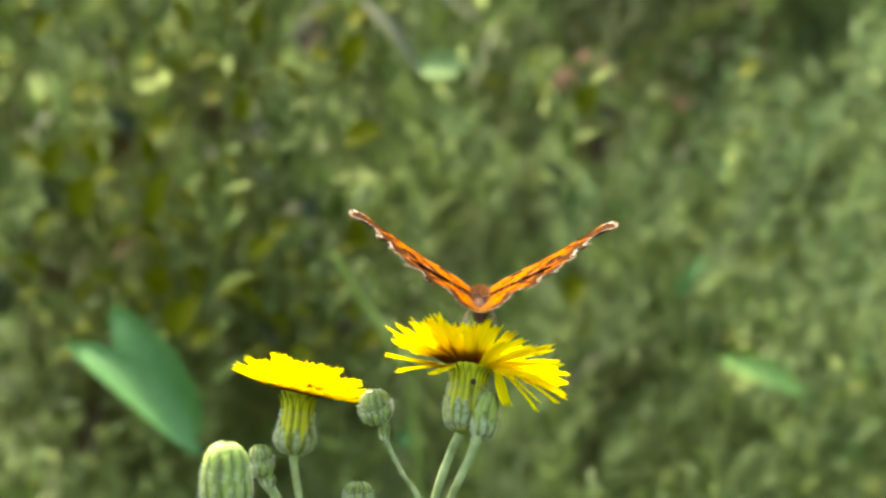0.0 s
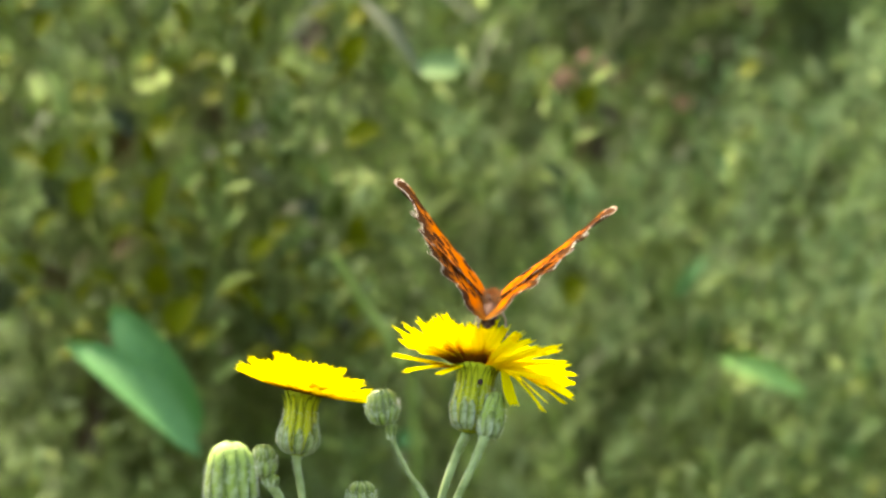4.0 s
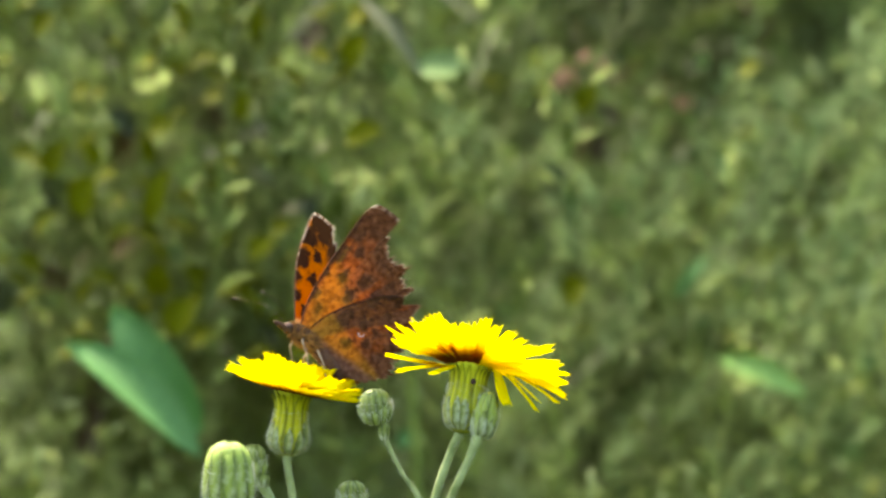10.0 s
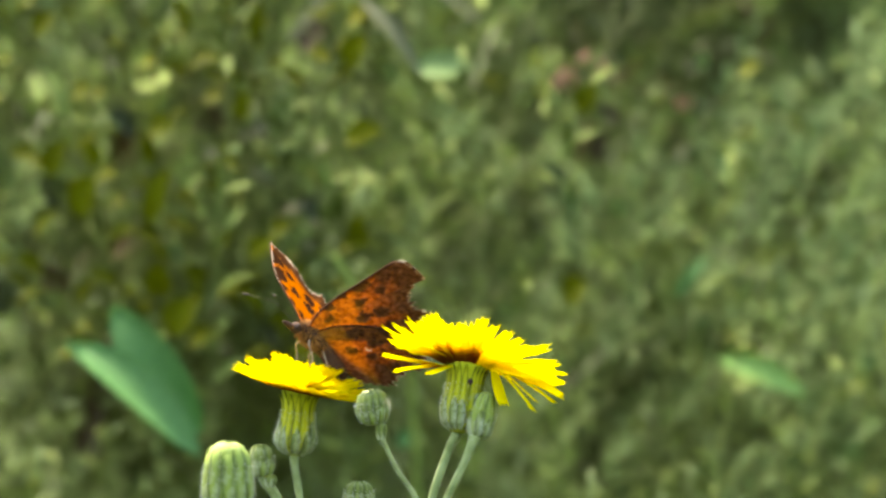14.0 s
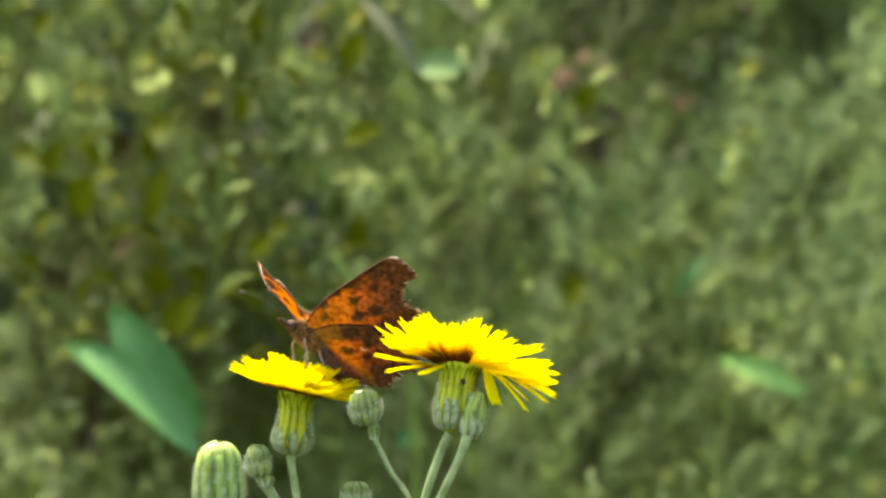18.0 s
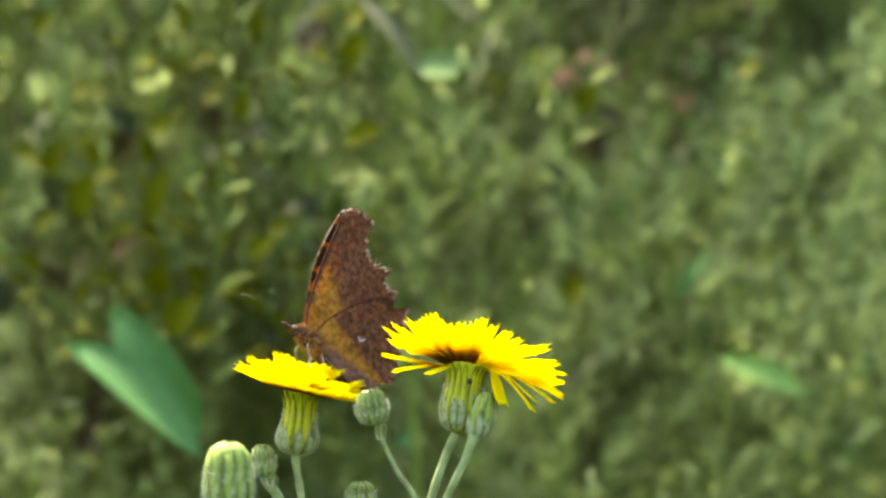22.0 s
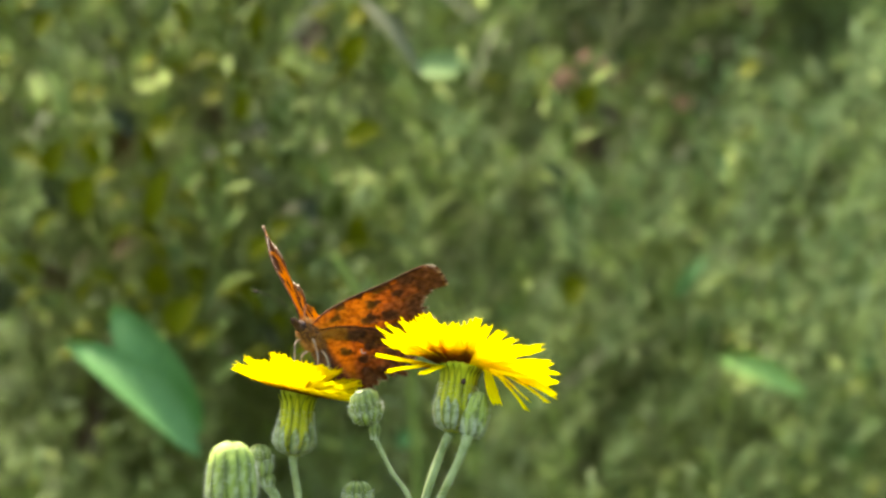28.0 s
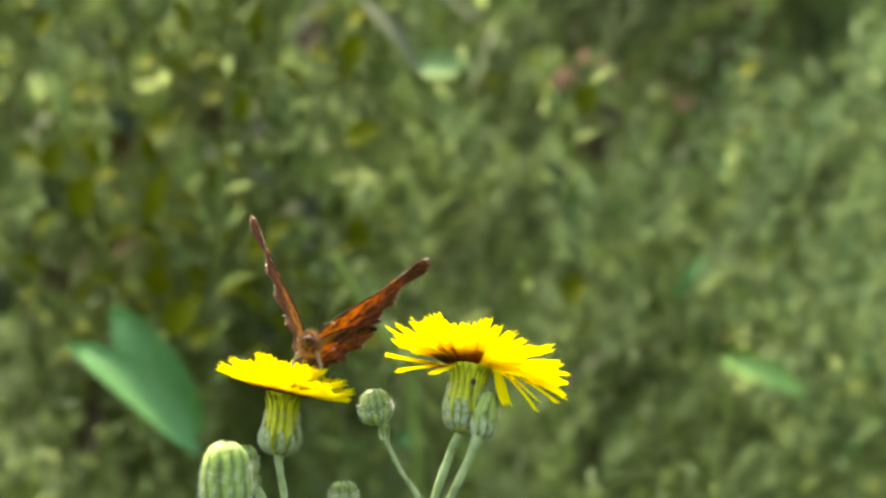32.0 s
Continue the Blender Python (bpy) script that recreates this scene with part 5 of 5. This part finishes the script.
for k in range(44):
    lx, lz = pale_rnd.uniform(-0.0819, -0.0252), pale_rnd.uniform(0.7195, 0.7762)
    ang, ln = pale_rnd.uniform(0.3, 2.6), pale_rnd.uniform(0.003, 0.008)
    single_leaf((lx, 0.72, lz), (lx + ln * math.cos(ang), 0.71, lz + ln * math.sin(ang)), pale_rnd.choice((0.14, 0.2, 0.3)), (M_GREY_ONE, M_STRAW, M_OLIVE)[k % 3], "pale grey-green leaf on the bank")


def long_stalk(pts, radius, label, mat):
    foot = Vector(pts[-1])
    e = new("dry_stalk")
    e.location = foot
    tagged(e, label, "stalk")
    bm = bmesh.new()
    tube(bm, spline([Vector(p) - foot for p in pts], 8), radius, 7)
    part("stem", bm, mat, e)


for pts, radius in [([(-0.02803, 0.62, 0.7487), (-0.02081, 0.62, 0.73714), (-0.01214, 0.62, 0.72124), (-0.00644, 0.64, 0.68286), (0.0036, 0.67, 0.3329)], 0.0011),
               ([(-0.05523, 0.8, 0.82562), (-0.05587, 0.8, 0.80154), (-0.05844, 0.8, 0.76782), (-0.0484, 0.83, 0.4178)], 0.0005),
               ([(0.04323, 0.85, 0.80297), (0.04389, 0.85, 0.78977), (0.04554, 0.85, 0.77162), (0.0555, 0.88, 0.4216)], 0.0005),
               ([(-0.12748, 0.8, 0.80475), (-0.12427, 0.8, 0.77264), (-0.12106, 0.8, 0.74534), (-0.1111, 0.83, 0.3953)], 0.0005),
               ([(-0.12101, 0.9, 0.83152), (-0.11592, 0.9, 0.82135), (-0.10745, 0.9, 0.8044), (-0.0975, 0.93, 0.4544)], 0.0005),
               ([(0.09592, 0.9, 0.7739), (0.09253, 0.9, 0.74), (0.08745, 0.9, 0.70611), (0.0974, 0.93, 0.3561)], 0.0005),
               ([(-0.00999, 0.75, 0.7486), (0.0025, 0.75, 0.74547), (0.01186, 0.75, 0.73142), (0.0219, 0.78, 0.3814)], 0.0005)]:
    long_stalk(pts, radius, "thin olive stalk leaning among the herbs", M_OLIVE if radius > 0.001 else M_STEM_BG)


# ---- what moves ----
SWAY_A = [(0, 0.00, 0.00), (0.5, -0.26, 0.00), (1, -0.18, 0.00), (1.5, 0.09, 0.00), (2, 0.09, 0.00), (2.5, 0.00, 0.00), (3, 0.62, 0.00), (3.5, 1.14, 0.00), (5.5, 0.26, 0.00), (6, 0.26, 0.00), (6.5, 0.09, 0.00), (7, 0.00, 0.00), (7.5, -0.44, 0.00), (8, 0.00, 0.00), (8.5, 0.26, 0.00), (9, -0.88, 0.00), (9.5, 0.35, 0.00), (10, 0.00, 0.00), (10.5, -0.88, 0.00), (11, -0.70, 0.18), (11.5, -0.44, 0.00), (12, 0.26, 0.00), (12.5, -0.18, 0.00), (13, -0.97, 0.18), (13.5, -0.70, 0.00), (14, -0.44, 0.00), (14.5, -0.44, 0.00), (16.5, -0.97, 0.18), (17, -1.41, 0.18), (17.5, -1.49, 0.00), (18, -1.49, 0.00), (18.5, -0.88, 0.00), (19, 0.26, 0.00), (19.5, -0.44, 0.00), (20, -0.53, 0.00), (20.5, -0.53, 0.00), (21, 0.53, 0.00), (21.5, -0.18, 0.00), (22, -0.53, 0.00), (22.5, -0.70, 0.00), (23, 0.00, 0.00), (23.5, -0.26, 0.00), (24, 0.35, 0.35), (24.5, 2.02, 0.00), (25, -3.78, 0.62), (25.5, -1.41, 0.00), (27.5, -2.20, 0.00), (28, -1.41, 0.00), (28.5, -0.70, 0.00), (29, -0.97, 0.00), (29.5, 1.32, 0.00), (30, 1.58, 0.00), (30.5, -1.49, 0.00), (31, -3.43, 0.18), (31.5, -3.51, 0.26), (32, 0.00, 0.00)]
SWAY_B = [(0, 0.00, 0.00), (0.5, -0.18, 0.00), (1, 0.00, 0.00), (1.5, 0.09, 0.00), (2, 0.09, 0.00), (2.5, 0.09, 0.00), (3, 0.36, 0.00), (3.5, 0.63, 0.00), (5.5, -0.36, 0.00), (6, -0.18, 0.00), (6.5, 0.09, 0.00), (7, -0.18, 0.00), (7.5, 0.00, 0.00), (8, -0.18, 0.00), (8.5, 0.00, 0.00), (9, -0.36, 0.00), (9.5, 0.36, 0.00), (10, -0.99, 0.00), (10.5, 0.90, 0.00), (11, 0.63, 0.00), (11.5, 0.09, 0.00), (12, 0.54, 0.00), (12.5, 0.63, 0.00), (13, 0.54, 0.00), (13.5, 0.09, 0.00), (14, 0.09, 0.00), (14.5, 0.09, 0.00), (16.5, -0.36, 0.00), (17, -0.63, 0.00), (17.5, -0.45, 0.00), (18, -0.36, 0.00), (18.5, -0.36, 0.00), (19, 0.81, 0.00), (19.5, 1.08, 0.00), (20, 0.63, 0.00), (20.5, 0.27, 0.00), (21, 1.35, 0.00), (21.5, 0.63, 0.00), (22, 0.36, 0.00), (22.5, 0.36, 0.00), (23, 1.62, 0.00), (23.5, 0.63, 0.18), (24, 0.36, 0.54), (24.5, 2.17, 0.00), (25, -1.17, 0.00), (25.5, 0.36, 0.00), (27.5, -0.18, 0.00), (28, -0.09, 0.00), (28.5, -0.36, 0.00), (29, -1.08, 0.00), (29.5, 1.53, -0.09), (30, 0.09, 0.45), (30.5, -2.53, 0.00), (31, -2.17, 0.00), (31.5, -6.50, 0.00), (32, -2.26, 0.00)]
SWAY_C = [(0, 0.00, 0.00), (0.5, -0.18, 0.00), (1, 0.00, 0.00), (1.5, 0.09, 0.00), (2, 0.09, 0.00), (2.5, 0.09, 0.00), (3, 0.27, 0.00), (3.5, 0.80, 0.00), (5.5, 0.00, 0.00), (6, 0.09, 0.00), (6.5, 0.27, 0.00), (7, 0.09, 0.00), (7.5, 0.27, 0.00), (8, 0.54, 0.00), (8.5, 0.36, 0.00), (9, 0.00, 0.00), (9.5, 0.36, 0.00), (10, 0.36, 0.00), (10.5, 0.27, 0.00), (11, 0.27, 0.00), (11.5, 0.54, 0.00), (12, 1.07, 0.00), (12.5, 0.54, 0.00), (13, -0.27, 0.00), (13.5, 0.09, 0.00), (14, 0.27, 0.00), (14.5, 0.00, 0.00), (16.5, -0.18, 0.00), (17, -0.71, 0.00), (17.5, -0.71, 0.00), (18, -0.98, 0.00), (18.5, -0.27, 0.00), (19, 0.89, -0.27), (19.5, 0.54, 0.00), (20, 0.54, 0.00), (20.5, 0.54, 0.00), (21, 1.07, 0.00), (21.5, 0.54, 0.00), (22, 0.36, 0.00), (22.5, 0.27, 0.00), (23, 0.80, 0.00), (23.5, 0.54, 0.36), (24, 0.36, 1.16), (24.5, 2.59, 0.71), (25, 0.09, 0.00), (25.5, -0.98, 0.00), (27.5, 0.27, 0.00), (28, 0.80, 0.00), (28.5, 0.27, 0.00), (29, -0.36, 0.00), (29.5, 3.30, -0.36), (30, 1.52, 0.71), (30.5, -0.27, 0.00), (31, -1.43, 0.00), (31.5, -1.34, 0.00), (32, 0.00, 0.00)]
FLIGHT = [
    (0, 0.00574, -0.0150, 0.74231, 6.6, 0.2, -0.1, 33.7, 28.8),
    (0.5, 0.00577, -0.0150, 0.74189, 6.7, -0.1, 0.1, 31.2, 26.0),
    (1, 0.00613, -0.0150, 0.74153, 6.9, 0.1, -0.0, 45.1, 42.3),
    (1.5, 0.00618, -0.0150, 0.74140, 7.2, -0.0, -2.2, 55.6, 48.7),
    (2, 0.00601, -0.0150, 0.74156, 7.5, 0.0, -4.2, 54.2, 49.7),
    (2.5, 0.00611, -0.0150, 0.74221, 9.4, -0.1, -3.9, 60.6, 57.9),
    (3, 0.00676, -0.0150, 0.74249, 10.4, 0.4, -3.6, 49.6, 34.2),
    (3.5, 0.00762, -0.0150, 0.74175, 9.8, 0.1, -4.1, 54.7, 39.4),
    (5.5, 0.00712, -0.0150, 0.74168, 6.4, -0.3, -5.7, 40.6, 22.8),
    (6, 0.00717, -0.0150, 0.74194, 6.5, -0.0, -4.4, 38.5, 21.5),
    (6.5, 0.00700, -0.0150, 0.74151, 6.6, -0.4, -4.0, 50.9, 33.0),
    (7, 0.00681, -0.0150, 0.74197, 6.1, -0.9, 11.0, 32.8, 21.7),
    (7.5, 0.00646, -0.0150, 0.74228, 3.7, -0.8, 12.0, 34.2, 27.6),
    (8, 0.00713, -0.0150, 0.74210, 5.1, -0.4, 13.7, 33.6, 27.1),
    (8.5, 0.00860, -0.0150, 0.74094, 7.4, -1.0, 21.6, 44.4, 36.3),
    (8.8, 0.00824, -0.0150, 0.74141, 12.8, -1.7, 30.1, 48.3, 53.2),
    (9, 0.00598, -0.0150, 0.74284, 5.0, -0.4, 12.9, 32.0, 32.1),
    (9.2, 0.00824, -0.0150, 0.74141, 12.8, -1.7, 30.1, 48.3, 53.2),
    (9.3, 0.00767, -0.0150, 0.74305, 11.2, 0.7, 20.4, 30.7, 30.0),
    (9.4, 0.00720, -0.0150, 0.74337, 10.7, 0.7, 19.2, 32.0, 28.1),
    (9.5, 0.00633, -0.0150, 0.74440, 20.0, 0.0, 38.0, 68.0, 66.0),
    (9.6, 0.00451, -0.0080, 0.75661, 15.0, 0.0, 62.0, -38.0, -30.0),
    (9.7, -0.00963, 0.0000, 0.75095, 22.0, 0.0, 98.0, -25.0, 50.0),
    (9.8, -0.01928, 0.0100, 0.73703, 30.0, 0.0, 118.0, 20.0, 55.0),
    (9.9, -0.01887, 0.0120, 0.73637, 32.0, 0.0, 122.0, 40.0, 35.0),
    (10, -0.02134, 0.0120, 0.73560, 33.6, 8.0, 126.0, 62.0, 74.0),
    (10.1, -0.02172, 0.0120, 0.73675, 24.9, 6.0, 123.2, 52.0, 68.0),
    (10.2, -0.02043, 0.0120, 0.73607, 32.7, 9.3, 119.0, 31.0, 64.9),
    (10.5, -0.01923, 0.0120, 0.73548, 36.4, 5.0, 121.9, 25.0, 62.9),
    (11, -0.02003, 0.0120, 0.73563, 33.2, 3.4, 123.4, 33.0, 45.1),
    (11.5, -0.02027, 0.0120, 0.73640, 32.2, -1.4, 127.1, 25.4, 33.4),
    (12, -0.02007, 0.0120, 0.73663, 36.9, -0.7, 125.8, 30.1, 39.4),
    (12.5, -0.02104, 0.0120, 0.73635, 33.4, 0.9, 124.7, 36.5, 50.6),
    (12.8, -0.02083, 0.0120, 0.73620, 34.3, 1.1, 124.5, 31.0, 45.1),
    (13, -0.02002, 0.0120, 0.73596, 29.2, -0.8, 123.6, 10.6, 17.0),
    (13.2, -0.02035, 0.0120, 0.73592, 31.0, -3.0, 127.6, 13.3, 18.6),
    (13.5, -0.01993, 0.0120, 0.73575, 31.8, -2.2, 126.8, 19.6, 24.8),
    (14, -0.02026, 0.0120, 0.73565, 33.6, -1.3, 126.1, 30.5, 38.4),
    (14.5, -0.02040, 0.0120, 0.73589, 31.4, -2.4, 127.0, 32.7, 40.4),
    (16.5, -0.02004, 0.0120, 0.73591, 32.4, -0.3, 124.9, 30.9, 29.7),
    (17, -0.02161, 0.0120, 0.73585, 34.1, 2.1, 122.8, 37.6, 37.8),
    (17.5, -0.02077, 0.0120, 0.73577, 35.7, 1.4, 123.5, 28.9, 32.8),
    (18, -0.02087, 0.0120, 0.73576, 36.0, 1.4, 123.9, 29.0, 30.2),
    (18.5, -0.02051, 0.0120, 0.73544, 37.5, 1.2, 123.8, 30.8, 30.3),
    (19, -0.01916, 0.0120, 0.73518, 40.1, 3.3, 121.7, 27.1, 31.1),
    (19.5, -0.01907, 0.0120, 0.73521, 38.4, 7.6, 118.5, 23.8, 30.8),
    (20, -0.01926, 0.0120, 0.73533, 38.4, 8.3, 117.8, 24.0, 34.5),
    (20.5, -0.01955, 0.0120, 0.73532, 39.2, 7.8, 118.0, 17.1, 25.7),
    (21, -0.01855, 0.0120, 0.73536, 41.4, 10.4, 116.3, 24.0, 36.2),
    (21.5, -0.01937, 0.0120, 0.73543, 40.4, 11.6, 115.6, 27.3, 35.8),
    (21.8, -0.02008, 0.0120, 0.73482, 39.3, 5.3, 123.4, 95.0, 83.0),
    (22, -0.02035, 0.0120, 0.73480, 39.5, 5.2, 123.5, 95.0, 83.0),
    (22.3, -0.02044, 0.0120, 0.73578, 37.2, 14.3, 113.5, 33.3, 45.8),
    (22.5, -0.02062, 0.0120, 0.73583, 34.8, 8.6, 117.7, 41.0, 56.7),
    (23, -0.01888, 0.0120, 0.73577, 38.2, 3.8, 120.9, 27.6, 36.5),
    (23.5, -0.01949, 0.0120, 0.73552, 38.2, 3.3, 121.2, 33.2, 36.2),
    (24, -0.01984, 0.0120, 0.73566, 33.8, 4.9, 120.4, 40.4, 40.8),
    (24.5, -0.01767, 0.0120, 0.73565, 37.8, 4.0, 120.4, 37.6, 48.4),
    (25, -0.02321, 0.0120, 0.73552, 27.8, 12.4, 113.7, 42.5, 70.9),
    (25.5, -0.02019, 0.0120, 0.73634, 28.8, 2.6, 121.4, 40.4, 43.3),
    (27.5, -0.02053, 0.0120, 0.73589, 36.9, 2.0, 150.0, 17.0, 47.2),
    (28, -0.02073, 0.0120, 0.73572, 36.9, 2.3, 150.1, 23.6, 56.3),
    (28.3, -0.02032, 0.0120, 0.73577, 38.4, -0.3, 151.6, 18.2, 45.8),
    (28.5, -0.02051, 0.0120, 0.73552, 30.2, 14.1, 140.8, 27.4, 79.5),
    (28.8, -0.02081, 0.0120, 0.73637, 35.0, 13.6, 149.6, -17.5, 41.3),
    (29, -0.02169, 0.0120, 0.73622, 34.9, 13.9, 149.6, -17.4, 41.8),
    (29.2, -0.02159, 0.0120, 0.73617, 35.0, 14.1, 149.2, -17.5, 42.3),
    (29.5, -0.01799, 0.0120, 0.73571, 27.8, 10.7, 143.1, 19.2, 64.2),
    (29.8, -0.01662, 0.0120, 0.73400, 34.2, -0.6, 153.0, 98.2, 77.1),
    (30, -0.01852, 0.0120, 0.73377, 35.7, -8.0, 158.2, 92.0, 74.7),
    (30.3, -0.02009, 0.0130, 0.73484, 23.8, 0.2, 171.3, 42.6, 57.3),
    (30.5, -0.02163, 0.0130, 0.73494, 21.2, -4.2, 174.2, 59.3, 69.4),
    (30.8, -0.02140, 0.0130, 0.73508, 23.9, -1.9, 173.8, 24.3, 44.2),
    (31, -0.02146, 0.0130, 0.73495, 24.3, -3.0, 174.4, 33.9, 52.0),
    (31.5, -0.02604, 0.0130, 0.73437, 22.7, -3.0, 173.4, 53.0, 72.0),
    (32, -0.02131, 0.0130, 0.73457, 19.7, -7.8, 177.8, 46.4, 59.5),
]


def sway(thing, base, table):
    """The stem bends in the wind: its head goes dx, dz millimetres, and the whole leans with it."""
    rows = []
    for t, dx, dz in table:
        lean = math.degrees(dx * MM / 0.35)
        rows.append((t, pose(base[0] - dx * MM, base[1], base[2] + dz * MM, 0, lean, 0)))
    walk(thing, rows)


def motions():
    sway(plant_a, BASE_A, SWAY_A)
    sway(plant_b, BASE_B, SWAY_B)
    sway(plant_c, BASE_C, SWAY_C)
    foot = dock.location.copy()
    walk(dock, [(t, pose(foot.x - dx * 0.1 * MM, foot.y, foot.z - abs(dx) * 0.05 * MM, 0, dx * 0.12, 0)) for t, dx, dz in SWAY_C])
    walk(butterfly, [(r[0], pose(r[1], r[2], r[3], r[4], r[5], r[6])) for r in FLIGHT])
    for i, fw in enumerate(("left", "right")):
        s = -1 if fw == "left" else 1
        for wing in WINGS[fw]:
            drop = 2 if wing.name.startswith("hind") else 0
            shut_sweep = -4 if drop else -5
            walk(wing, [(r[0], pose(s * 0.9 * MM, 1.5 * MM, 0.2 * MM, 0, -s * (r[7 + i] - (0 if r[0] < 9.45 else 2 * drop if fw == "left" else -2 * drop)), 0) @ pose(0, 0, 0, 0, 0, -s * (12 if r[0] > 30.2 else shut_sweep if 21.7 < r[0] < 22.1 else 0))) for r in FLIGHT])


motions()
